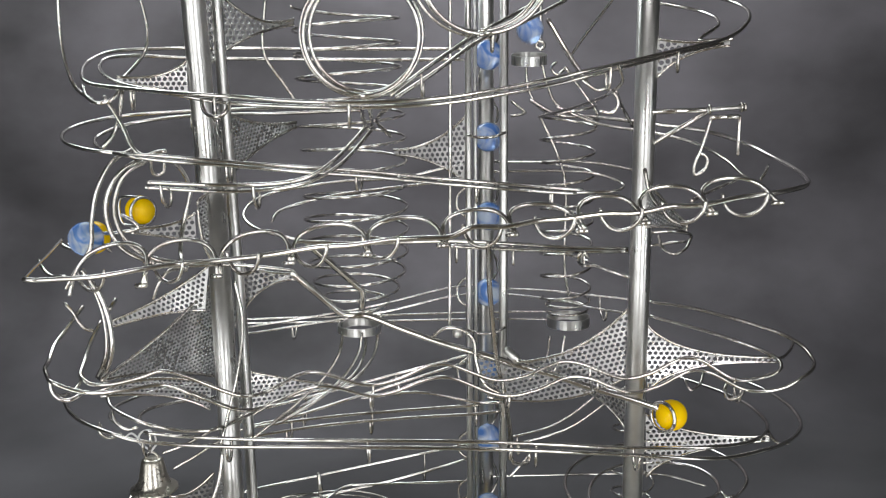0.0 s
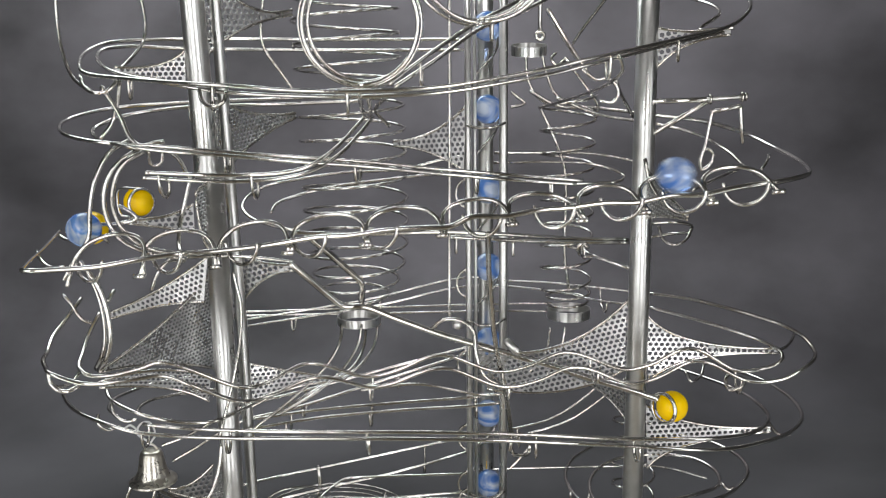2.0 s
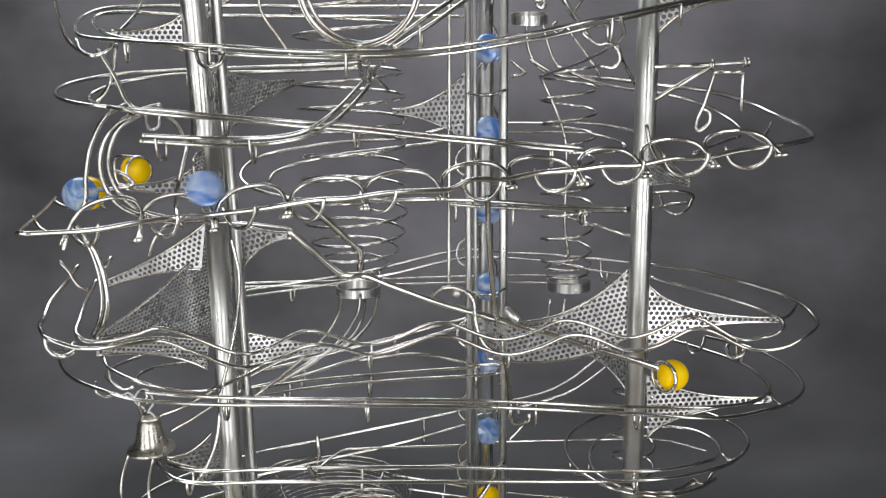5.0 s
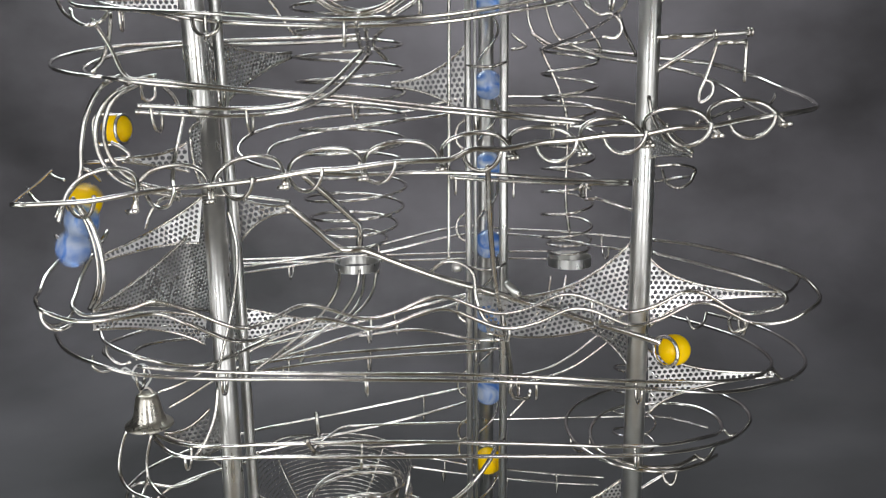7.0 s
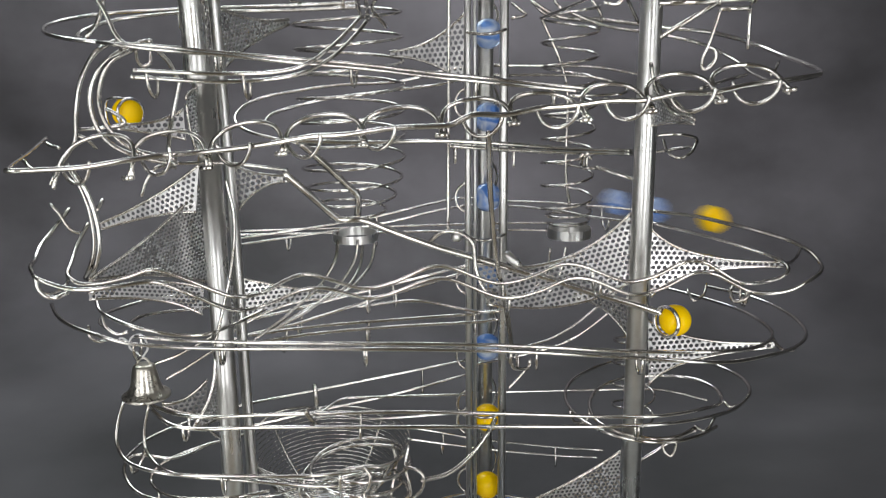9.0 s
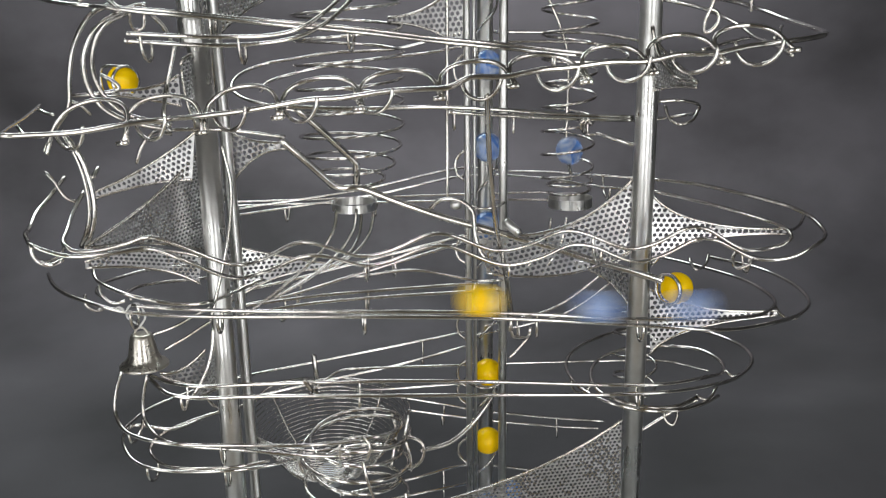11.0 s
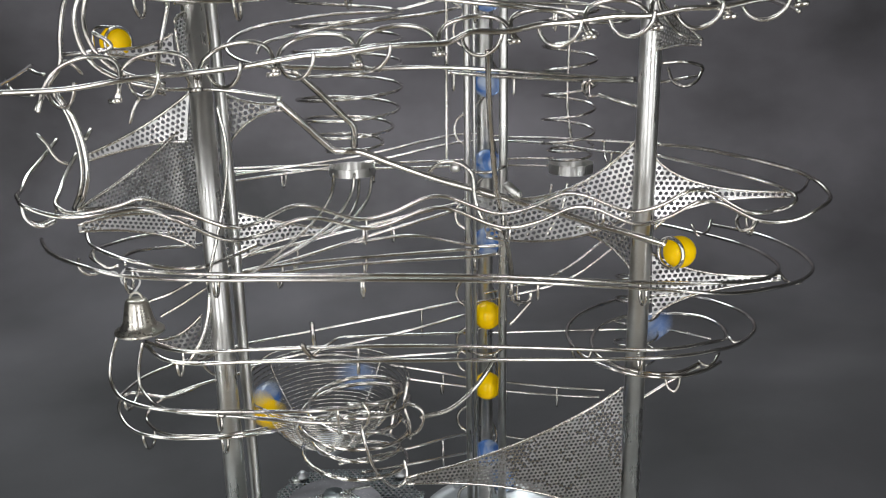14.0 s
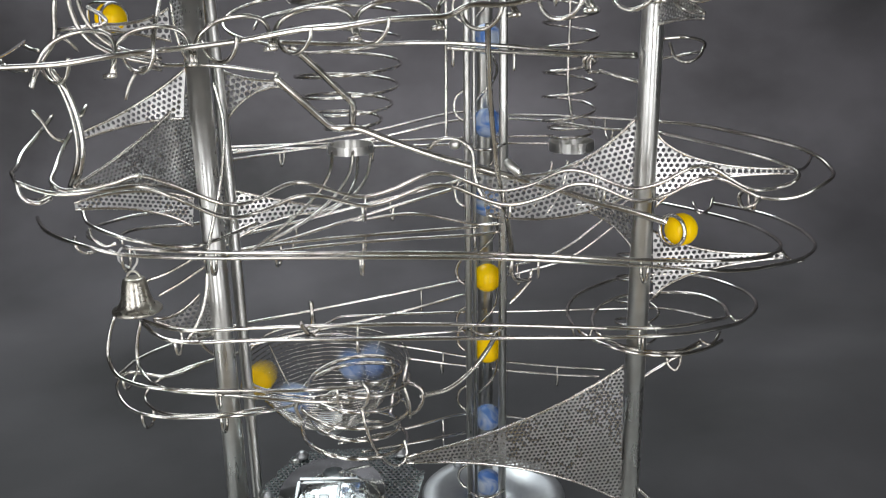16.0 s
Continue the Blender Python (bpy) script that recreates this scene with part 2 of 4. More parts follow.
def gusset(pitch, upper, lower):
    """A perforated sheet between two curved edges that meet near a tip, with a bar welded along them."""
    u, v = np.array(mm(upper)), np.array(mm(lower))
    o = (u[0] + v[0]) / 2
    ex = (u[2] + v[2]) / 2 - o
    ex /= np.linalg.norm(ex)
    ey = (u[0] - v[0]) - ex * np.dot(u[0] - v[0], ex)
    ey /= np.linalg.norm(ey)

    def edge(p):
        q = np.array([(np.dot(a - o, ex), np.dot(a - o, ey)) for a in p])
        c = 2 * q[1] - (q[0] + q[2]) / 2
        return np.array([(1 - w) ** 2 * q[0] + 2 * w * (1 - w) * c + w * w * q[2] for w in np.linspace(0, 1, 22)])

    top, low = edge(u), edge(v)
    poly = np.vstack([top, low[::-1]])
    nxt = np.roll(poly, -1, 0)
    way = nxt - poly
    size2 = (way ** 2).sum(1) + 1e-15

    def inside(x, y):
        cut = (poly[:, 1] > y) != (nxt[:, 1] > y)
        at = poly[:, 0] + (y - poly[:, 1]) * way[:, 0] / (way[:, 1] + 1e-15)
        return bool(np.sum(cut & (x < at)) % 2)

    def clamp(x, y):
        if inside(x, y):
            return x, y
        w = np.clip(((x - poly[:, 0]) * way[:, 0] + (y - poly[:, 1]) * way[:, 1]) / size2, 0, 1)
        near = poly + way * w[:, None]
        return tuple(near[int(np.argmin((near[:, 0] - x) ** 2 + (near[:, 1] - y) ** 2))])

    verts, faces = [], []
    outer, inner = pitch / math.sqrt(3), pitch * 0.375
    rowh = pitch * math.sqrt(3) / 2
    (x0, y0), (x1, y1) = poly.min(0), poly.max(0)
    for row in range(int(y0 / rowh) - 2, int(y1 / rowh) + 3):
        for col in range(int(x0 / pitch) - 2, int(x1 / pitch) + 3):
            cx, cy = (col + 0.5 * (row % 2)) * pitch, row * rowh
            hexagon = [(cx + outer * math.cos(math.radians(30 + 60 * k)), cy + outer * math.sin(math.radians(30 + 60 * k))) for k in range(6)]
            held = [inside(*p) for p in hexagon]
            if not any(held) and not inside(cx, cy):
                continue
            base = len(verts)
            verts += [clamp(*p) for p in hexagon]
            if inside(cx, cy) and sum(held) >= 4:
                verts += [clamp(cx + inner * math.cos(math.radians(30 * k)), cy + inner * math.sin(math.radians(30 * k))) for k in range(12)]
                for k in range(6):
                    p, q = base + k, base + (k + 1) % 6
                    i0, i1, i2 = base + 6 + (2 * k + 1) % 12, base + 6 + (2 * k + 2) % 12, base + 6 + (2 * k + 3) % 12
                    faces.append((p, q, i2, i1, i0))
            else:
                faces.append(tuple(base + k for k in range(6)))
    keys, place, remap = {}, [], []
    for x, y in verts:
        key = (round(x * 20000), round(y * 20000))
        if key not in keys:
            keys[key] = len(place)
            place.append((x, y))
        remap.append(keys[key])
    welded = []
    for f in faces:
        g = [remap[i] for i in f]
        g = [p for i, p in enumerate(g) if p != g[i - 1]]
        if len(g) >= 3 and len(set(g)) == len(g):
            welded.append(tuple(g))
    ob = mesh_object("perforated_gusset", [tuple(o + ex * x + ey * y) for x, y in place], welded, SHEET, sculpture, "perforated steel sheet", smooth=False)
    thick = ob.modifiers.new("thickness", "SOLIDIFY")
    thick.thickness, thick.offset = 0.0014, 0.0
    for line in (top, low):
        bar("edge_bar", [tuple(o + ex * x + ey * y) for x, y in line], 0.0013, ob, sides=6)
    return ob


def post(x, y, sections, label):
    """An upright tube: (z0, z1, radius) sections."""
    profile = []
    for z0, z1, r in sections:
        profile += [(r, z0), (r, z1)]
    return turned("post", profile, (x, y, 0), TUBE, sculpture, 32, label)


post(0.160, 0.605, [(TOP, 0.80, 0.0083)], "brushed steel tube")
post(-0.1720, 0.584, [(TOP, 0.436, 0.0085)], "brushed steel tube")
post(-0.1752, 0.584, [(0.430, 0.432, 0.0100), (0.433, 0.434, 0.0106), (0.448, 0.449, 0.0106), (0.450, 0.452, 0.0098)], "coupling sleeve")
bar("post", [(-0.1760 - 0.0096 * k / 20, 0.584, 0.440 + 0.36 * k / 20) for k in range(21)], 0.0089, sculpture, TUBE, 28, label="brushed steel tube")
bar("post", spline([(-0.1605, 0.606, TOP), (-0.1615, 0.606, 0.15), (-0.1620, 0.606, 0.30), (-0.1662, 0.606, 0.50), (-0.1725, 0.606, 0.80)], 0.02), 0.0045, sculpture, TUBE, 20, label="thin steel tube")


# tracks, each with its rails and bent ties
rails = [
    (0.0015, [(21, 690, 532), (-85, 690, 533), (-230, 690, 535), (-270, 670, 533), (-276, 630, 526), (-268, 590, 517), (-253, 560, 509), (-214, 535, 505), (-169, 512, 502), (-132, 500, 500), (-94, 495, 497), (-50, 495, 496), (3, 500, 498), (47, 510, 504), (86, 520, 511), (128, 540, 519), (174, 565, 528), (217, 590, 537), (240, 620, 548), (251, 650, 558), (251, 690, 568), (230, 720, 578)]),
    (0.0015, [(21, 670, 523), (-83, 670, 524), (-215, 668, 527), (-250, 660, 529), (-266, 640, 527), (-260, 605, 519), (-231, 560, 509), (-184, 525, 502), (-143, 512, 496), (-96, 508, 493), (-51, 508, 492), (3, 512, 494), (48, 520, 500), (88, 530, 507), (130, 550, 516), (176, 575, 526), (218, 597, 534)]),
    (0.0014, [(220, 590, 536), (199, 600, 535), (224, 640, 548), (228, 670, 556), (216, 700, 564), (184, 710, 571)]),
]
track("upper_track", rails, [(-215,), (-150,), (-60,), (120,), (175,)])
rails = [
    (0.0015, [(-67, 690, 486), (-136, 690, 484), (-217, 680, 482), (-271, 668, 479), (-291, 645, 475), (-295, 615, 471), (-288, 590, 467), (-272, 565, 464), (-249, 550, 461), (-225, 545, 459), (-197, 545, 457), (-154, 550, 452), (-107, 560, 447), (-54, 575, 441), (3, 590, 433), (54, 600, 427), (115, 620, 419)]),
    (0.0015, [(-66, 670, 482), (-133, 670, 480), (-212, 662, 479), (-259, 645, 473), (-273, 625, 466), (-269, 605, 463), (-255, 580, 460), (-222, 535, 459), (-193, 532, 455), (-151, 537, 451), (-105, 547, 445), (-53, 562, 439), (3, 577, 431), (53, 587, 425), (108, 607, 418)]),
]
track("second_track", rails, [(-210, 690,), (-150,), (-60,), (30,), (90,)])
rails = [
    (0.0015, [(-53, 575, 476), (-61, 565, 467), (-75, 545, 453), (-91, 535, 443), (-110, 530, 439), (-148, 520, 439), (-200, 515, 442)]),
    (0.0015, [(-50, 590, 473), (-58, 580, 463), (-73, 560, 448), (-91, 548, 438), (-112, 540, 434), (-151, 532, 433), (-206, 527, 437)]),
]
track("curved_ramp", rails, [(-130,), (-190,)])
rails = [
    (0.0019, [(84, 740, 486), (108, 740, 473), (146, 742, 470), (200, 735, 463), (239, 715, 458), (266, 685, 449), (276, 655, 442), (278, 605, 437), (269, 556, 435), (256, 524, 434), (232, 508, 432), (199, 500, 429), (176, 497, 425), (156, 495, 425), (133, 493, 421), (111, 492, 421), (84, 491, 418), (67, 490, 417), (43, 490, 413), (22, 490, 413), (9, 490, 407), (-7, 490, 406), (-29, 491, 405), (-60, 492, 401), (-81, 493, 400), (-106, 494, 396), (-126, 496, 393), (-153, 498, 390), (-177, 500, 388), (-200, 494, 386), (-230, 489, 382), (-257, 486, 381), (-270, 484, 381), (-279, 486, 381)]),
    (0.0016, [(105, 715, 481), (142, 716, 466), (194, 710, 457), (225, 695, 449), (243, 662, 437), (246, 630, 429), (246, 580, 424), (245, 545, 420)]),
    (0.0013, [(-279, 486, 381), (-284, 510, 382), (-289, 545, 384), (-295, 590, 389)]),
]
track("weave_track", rails, [])
rails = [
    (0.0016, [(-284, 590, 334), (-290, 568, 321), (-292, 552, 315), (-288, 530, 309), (-283, 512, 309), (-276, 500, 307), (-271, 492, 307), (-254, 488, 302), (-240, 487, 300), (-216, 491, 301), (-194, 497, 302), (-171, 496, 294), (-144, 516, 275), (-125, 532, 274), (-100, 545, 281), (-86, 548, 281), (-54, 548, 273), (-39, 548, 275), (-9, 548, 286), (6, 548, 287), (47, 548, 272), (73, 550, 276), (96, 552, 285), (112, 553, 284), (145, 555, 271), (165, 558, 274), (191, 560, 286), (205, 562, 285), (234, 556, 272), (262, 560, 271), (283, 568, 278), (297, 585, 280), (303, 603, 281), (301, 622, 286), (290, 638, 291), (271, 654, 295), (251, 670, 298), (222, 687, 302), (192, 703, 303)]),
    (0.0016, [(-266, 578, 325), (-268, 560, 314), (-266, 540, 305), (-263, 524, 301), (-259, 518, 299), (-253, 516, 296), (-237, 516, 296), (-217, 518, 300), (-201, 520, 304), (-147, 532, 280), (-131, 545, 279), (-107, 561, 287), (-95, 565, 286), (-58, 566, 275), (-36, 566, 279), (-7, 566, 291), (6, 566, 291), (43, 566, 278), (66, 568, 281), (92, 570, 291), (106, 571, 290), (144, 573, 276), (164, 575, 279), (189, 578, 290), (203, 580, 289), (231, 574, 274), (255, 580, 273), (270, 584, 278), (273, 594, 282), (264, 608, 286), (230, 636, 293), (184, 666, 300)]),
]
track("wave_track", rails, [(-270,), (-55,), (50,), (118,), (230,)])
rails = [
    (0.0011, [(192, 703, 303), (140, 735, 302), (99, 758, 301), (66, 770, 300), (27, 770, 304), (-72, 745, 289), (-182, 715, 279)]),
    (0.0011, [(184, 666, 300), (137, 700, 299), (104, 728, 300), (27, 750, 300), (-55, 735, 287), (-185, 705, 275)]),
]
track("return_track", rails, [(150,), (60,), (-60,), (-140,)])
rails = [
    (0.0011, [(105, 735, 286), (59, 735, 286), (-44, 735, 284), (-191, 735, 281)]),
    (0.0011, [(100, 725, 281), (58, 725, 282), (-44, 725, 281), (-189, 725, 280)]),
]
track("back_track", rails, [(-60,), (60,)])
rails = [
    (0.0016, [(-230, 553, 243), (-216, 549, 243), (-200, 545, 243), (-164, 542, 242), (-112, 540, 241), (1, 540, 239), (72, 543, 235), (140, 550, 228), (213, 563, 222), (253, 586, 217), (274, 614, 215), (281, 644, 213), (275, 695, 211), (250, 745, 209), (219, 786, 208)]),
    (0.0016, [(-311, 600, 254), (-303, 585, 254), (-292, 568, 253), (-276, 552, 252), (-256, 540, 250), (-232, 532, 246), (-203, 528, 244), (-160, 525, 243), (-110, 523, 243), (1, 523, 241), (70, 526, 237), (137, 535, 229), (177, 540, 224), (217, 553, 217), (254, 572, 214), (290, 603, 210), (311, 635, 208), (320, 668, 206), (320, 700, 206), (306, 748, 206), (270, 790, 206)]),
]
track("lower_track", rails, [(-225,), (-160,), (-55,), (70,), (150,)])
rails = [
    (0.0014, [(-161, 600, 218), (-106, 610, 223), (-40, 620, 225), (32, 625, 227), (49, 625, 229)]),
    (0.0014, [(-165, 620, 218), (-108, 628, 223), (-40, 635, 226), (33, 640, 229)]),
]
track("inner_track", rails, [(-130,), (-60,), (30,)])
rails = [
    (0.0014, [(-246, 640, 187), (-228, 642, 193), (-204, 641, 206), (-174, 640, 222), (-131, 650, 230), (-92, 660, 237), (25, 690, 258)]),
    (0.0014, [(-234, 630, 177), (-217, 633, 186), (-197, 632, 199), (-172, 630, 213), (-129, 640, 220), (-71, 650, 235), (24, 680, 255)]),
]
track("sloping_track", rails, [(-120,), (-40,)])
rails = [
    (0.0011, [(170, 690, 240), (151, 690, 225), (137, 690, 213), (117, 690, 197), (97, 690, 186), (62, 690, 177), (40, 690, 172)]),
    (0.0011, [(178, 690, 233), (162, 690, 220), (146, 690, 206), (119, 695, 184), (99, 695, 176), (67, 690, 170), (30, 690, 163)]),
]
track("crossing_track", rails, [(70,)])
rails = [
    (0.0016, [(-229, 572, 178), (-210, 560, 177), (-186, 550, 178), (-138, 546, 181), (-33, 546, 182), (51, 550, 178), (142, 557, 171), (179, 568, 167), (210, 585, 164), (242, 632, 150), (245, 656, 150), (236, 678, 150), (222, 692, 148), (202, 700, 146), (171, 697, 145), (145, 680, 143), (131, 650, 141), (133, 618, 139), (149, 600, 137), (173, 592, 135), (195, 597, 134), (214, 611, 135)]),
    (0.0016, [(-225, 560, 180), (-208, 545, 175), (-187, 538, 174), (-137, 535, 176), (-33, 535, 175), (50, 538, 173), (139, 545, 169), (181, 558, 165), (218, 580, 160), (254, 622, 150), (273, 652, 150), (276, 682, 150), (266, 712, 149), (245, 735, 149), (212, 742, 149), (176, 737, 148), (140, 715, 146), (119, 690, 144), (111, 660, 142), (118, 620, 141), (136, 594, 140), (161, 582, 138), (189, 584, 136), (216, 600, 134), (235, 620, 132)]),
]
track("bottom_track", rails, [(-195,), (-62,), (150,), (118, 640,)])
rails = [
    (0.0016, [(-252, 575, 181), (-258, 575, 165), (-260, 572, 149), (-251, 560, 139), (-232, 548, 136), (-205, 540, 135), (-149, 540, 133), (-99, 545, 130), (-62, 560, 126)]),
    (0.0016, [(-238, 590, 170), (-243, 590, 151), (-243, 588, 134), (-232, 575, 127), (-211, 558, 126), (-154, 555, 121), (-107, 560, 113), (-73, 570, 107)]),
]
track("bell_track", rails, [(-245,), (-170,), (-80,)])
rails = [
    (0.0014, [(-201, 640, 113), (-227, 610, 113), (-258, 600, 121), (-263, 590, 116), (-255, 575, 109), (-238, 560, 106), (-211, 552, 105), (-167, 552, 105), (-139, 565, 102), (-112, 590, 97)]),
    (0.0014, [(-166, 640, 122), (-216, 625, 113), (-241, 610, 106), (-247, 605, 98), (-238, 590, 95), (-219, 575, 96), (-171, 568, 99), (-142, 580, 98)]),
]
track("loop_track", rails, [(-235,), (-170,)])
rails = [
    (0.0013, [(-261, 585, 125), (-252, 620, 126), (-227, 650, 127), (-186, 690, 125), (-117, 720, 127), (25, 760, 140)]),
    (0.0013, [(-175, 680, 109), (-116, 700, 114), (-43, 720, 122), (25, 740, 133)]),
]
track("rear_track", rails, [(-120,), (-20,)])
rails = [
    (0.0014, [(-48, 700, 99), (-11, 705, 90), (26, 710, 80), (64, 715, 72), (119, 720, 63), (157, 720, 60)]),
    (0.0014, [(-32, 690, 89), (23, 695, 78), (73, 700, 69), (117, 705, 62), (149, 705, 60)]),
]
track("feed_track", rails, [(0,), (60,), (110,)])
rails = [
    (0.0014, [(-93, 640, 30), (-28, 670, 29), (25, 700, 26), (92, 720, 7)]),
    (0.0014, [(-73, 640, 21), (-28, 660, 18), (25, 690, 12)]),
]
track("exit_track", rails, [(0,)])
rails = [
    (0.0015, [(-31, 500, 500), (-5, 520, 519), (26, 545, 539), (51, 570, 552), (89, 600, 572)]),
    (0.0015, [(-28, 512, 498), (2, 532, 517), (30, 555, 536), (60, 580, 548), (97, 605, 566)]),
]
track("loop_exit_track", rails, [(-10,), (40,)])
rails = [
    (0.0018, [(-226, 560, 460), (-237, 552, 453), (-246, 542, 434), (-249, 535, 413), (-250, 530, 393), (-259, 530, 381), (-270, 530, 364)]),
    (0.0018, [(-217, 548, 454), (-229, 540, 445), (-237, 535, 429), (-236, 530, 411), (-228, 530, 394), (-211, 533, 383), (-186, 545, 375)]),
    (0.0018, [(-207, 540, 455), (-221, 530, 446), (-228, 525, 428), (-226, 520, 413), (-219, 520, 399), (-206, 523, 388), (-183, 535, 380)]),
]
track("guide_track", rails, [])
rails = [
    (0.0019, [(-257, 530, 377), (-250, 530, 363), (-245, 530, 345), (-244, 530, 321), (-247, 530, 308), (-257, 540, 293)]),
    (0.0019, [(-249, 518, 375), (-241, 516, 363), (-236, 516, 345), (-235, 516, 324), (-241, 520, 307), (-251, 530, 295)]),
]
track("drop_track", rails, [])
rails = [
    (0.0014, [(-87, 660, 290), (-88, 650, 277), (-98, 640, 260), (-126, 620, 237), (-156, 600, 218)]),
    (0.0014, [(-69, 650, 292), (-71, 645, 278), (-83, 630, 260), (-105, 615, 244), (-132, 600, 232)]),
    (0.0014, [(-69, 690, 280), (-70, 680, 264), (-79, 660, 250), (-109, 640, 237), (-143, 610, 226)]),
    (0.0014, [(-57, 680, 284), (-60, 672, 267), (-71, 655, 254), (-89, 640, 244)]),
]
track("chute", rails, [])
rails = [
    (0.0014, [(81, 760, 519), (84, 760, 494), (97, 760, 476), (140, 760, 468)]),
    (0.0014, [(94, 740, 519), (99, 740, 500), (108, 740, 482), (141, 735, 468)]),
]
track("chute", rails, [])
rails = [
    (0.0014, [(104, 735, 261), (100, 740, 234), (81, 740, 211)]),
    (0.0014, [(117, 725, 264), (112, 725, 239), (96, 725, 211)]),
]
track("chute", rails, [])
rails = [
    (0.0014, [(50, 720, 432), (89, 725, 431), (141, 730, 429), (185, 726, 421)]),
    (0.0013, [(49, 710, 424), (104, 720, 423), (135, 722, 421), (154, 715, 417), (164, 702, 412), (158, 690, 409), (139, 685, 408), (112, 683, 408)]),
]
track("cross_track", rails, [])
rails = [
    (0.0017, [(9, 600, 378), (55, 610, 373), (121, 622, 368), (155, 630, 366)]),
    (0.0017, [(-114, 590, 385), (-62, 595, 382), (9, 605, 381), (121, 625, 370), (155, 632, 368)]),
]
track("cross_track", rails, [(12,), (60,), (118,)])
rails = [
    (0.0013, [(21, 698, 432), (1, 700, 428), (-33, 705, 420), (-91, 705, 417), (-121, 703, 413), (-151, 698, 408), (-167, 685, 401), (-170, 668, 393), (-158, 650, 386), (-137, 640, 381), (-112, 636, 376)]),
    (0.0013, [(21, 690, 422), (1, 690, 418), (-44, 690, 413), (-88, 688, 408), (-120, 680, 402), (-140, 665, 396), (-143, 655, 390)]),
]
track("side_track", rails, [])

# single rods, struts and braces
rod("strut", 0.0014, [(-70, 640, 236), (-21, 640, 241), (33, 640, 231), (52, 635, 233)])
rod("strut", 0.0013, [(27, 740, 114), (77, 745, 112), (181, 745, 113), (219, 740, 114), (255, 715, 114)])
rod("strut", 0.0020, [(46, 622, 140), (40, 615, 132), (25, 605, 116), (6, 592, 106), (-17, 581, 105)])
rod("strut", 0.0015, [(-32, 592, 112), (-23, 585, 114), (-16, 581, 111), (-15, 581, 103), (-19, 584, 92), (-28, 592, 82)])
rod("rod", 0.0029, [(-119, 600, 358), (-101, 608, 339), (-88, 616, 324), (-82, 619, 318), (-74, 621, 316), (-64, 622, 316), (-38, 618, 307), (1, 612, 294), (32, 607, 286), (64, 602, 277), (87, 600, 271), (119, 595, 261), (150, 590, 253), (176, 586, 245)])
rod("rod", 0.0029, [(-105, 600, 381), (-87, 615, 360), (-70, 629, 339), (-66, 631, 334), (-67, 636, 317)])
rod("rod", 0.0017, [(-7, 604, 302), (2, 600, 310), (16, 598, 310), (26, 596, 302), (28, 594, 284), (35, 590, 266), (51, 585, 258)])
rod("rod", 0.0019, [(33, 495, 401), (36, 530, 357), (43, 560, 295), (50, 575, 262), (53, 545, 232), (52, 545, 222)])
rod("rod", 0.0014, [(10, 622, 594), (9, 622, 482), (7, 622, 307)])
rod("rod", 0.0013, [(-155, 560, 360), (-151, 560, 333), (-155, 560, 297), (-166, 556, 253), (-172, 553, 231)])
rod("brace", 0.0017, [(-242, 560, 499), (-229, 555, 479), (-221, 550, 463), (-209, 545, 454)])
rod("brace", 0.0017, [(-232, 570, 503), (-234, 565, 485), (-238, 560, 471), (-244, 555, 463)])
rod("brace", 0.0017, [(-219, 548, 454), (-205, 550, 459), (-198, 552, 460)])
rod("brace", 0.0015, [(-197, 545, 457), (-190, 560, 446), (-188, 575, 431)])
rod("brace", 0.0014, [(-285, 600, 582), (-284, 595, 545), (-280, 590, 524), (-270, 580, 505), (-254, 570, 496)])
rod("brace", 0.0014, [(-242, 650, 586), (-234, 645, 550), (-235, 640, 533), (-244, 620, 515), (-246, 600, 509)])
rod("brace", 0.0017, [(-187, 575, 431), (-194, 570, 402), (-193, 555, 387), (-188, 540, 380)])
rod("brace", 0.0015, [(-235, 555, 413), (-225, 555, 407), (-223, 555, 403), (-238, 555, 400), (-259, 560, 398)])
rod("brace", 0.0014, [(-292, 540, 383), (-285, 530, 378), (-276, 522, 375), (-263, 515, 376)])
rod("brace", 0.0014, [(-293, 578, 340), (-286, 576, 333), (-281, 574, 325), (-277, 575, 320), (-271, 578, 317)])
rod("brace", 0.0016, [(-253, 578, 343), (-255, 570, 337)])
rod("brace", 0.0016, [(-271, 492, 307), (-270, 491, 300), (-265, 490, 295), (-259, 492, 293), (-253, 497, 295)])
rod("brace", 0.0014, [(-191, 560, 370), (-199, 545, 373), (-206, 540, 365), (-211, 540, 353)])
rod("brace", 0.0013, [(-205, 540, 454), (-207, 545, 448), (-205, 548, 443), (-200, 550, 445), (-198, 548, 453)])
rod("strut", 0.0014, [(120, 615, 365), (114, 612, 369), (111, 612, 366), (116, 620, 357), (125, 622, 356)])
rod("strut", 0.0014, [(67, 745, 485), (74, 742, 479), (79, 740, 475), (66, 735, 472)])
rod("strut", 0.0013, [(107, 740, 520), (102, 735, 515), (106, 730, 509), (116, 735, 515)])
rod("strut", 0.0014, [(243, 700, 235), (238, 690, 228), (226, 680, 226), (223, 690, 233)])
rod("strut", 0.0015, [(224, 566, 275), (219, 560, 271), (221, 555, 265), (228, 552, 268), (233, 556, 272)])
rod("strut", 0.0013, [(310, 660, 279), (299, 640, 276), (283, 615, 278), (274, 605, 280)])
rod("strut", 0.0012, [(265, 625, 437), (258, 610, 433), (251, 600, 429)])
rod("strut", 0.0014, [(-259, 566, 507), (-254, 556, 500), (-243, 548, 495), (-233, 548, 497), (-229, 552, 502), (-230, 560, 508)])
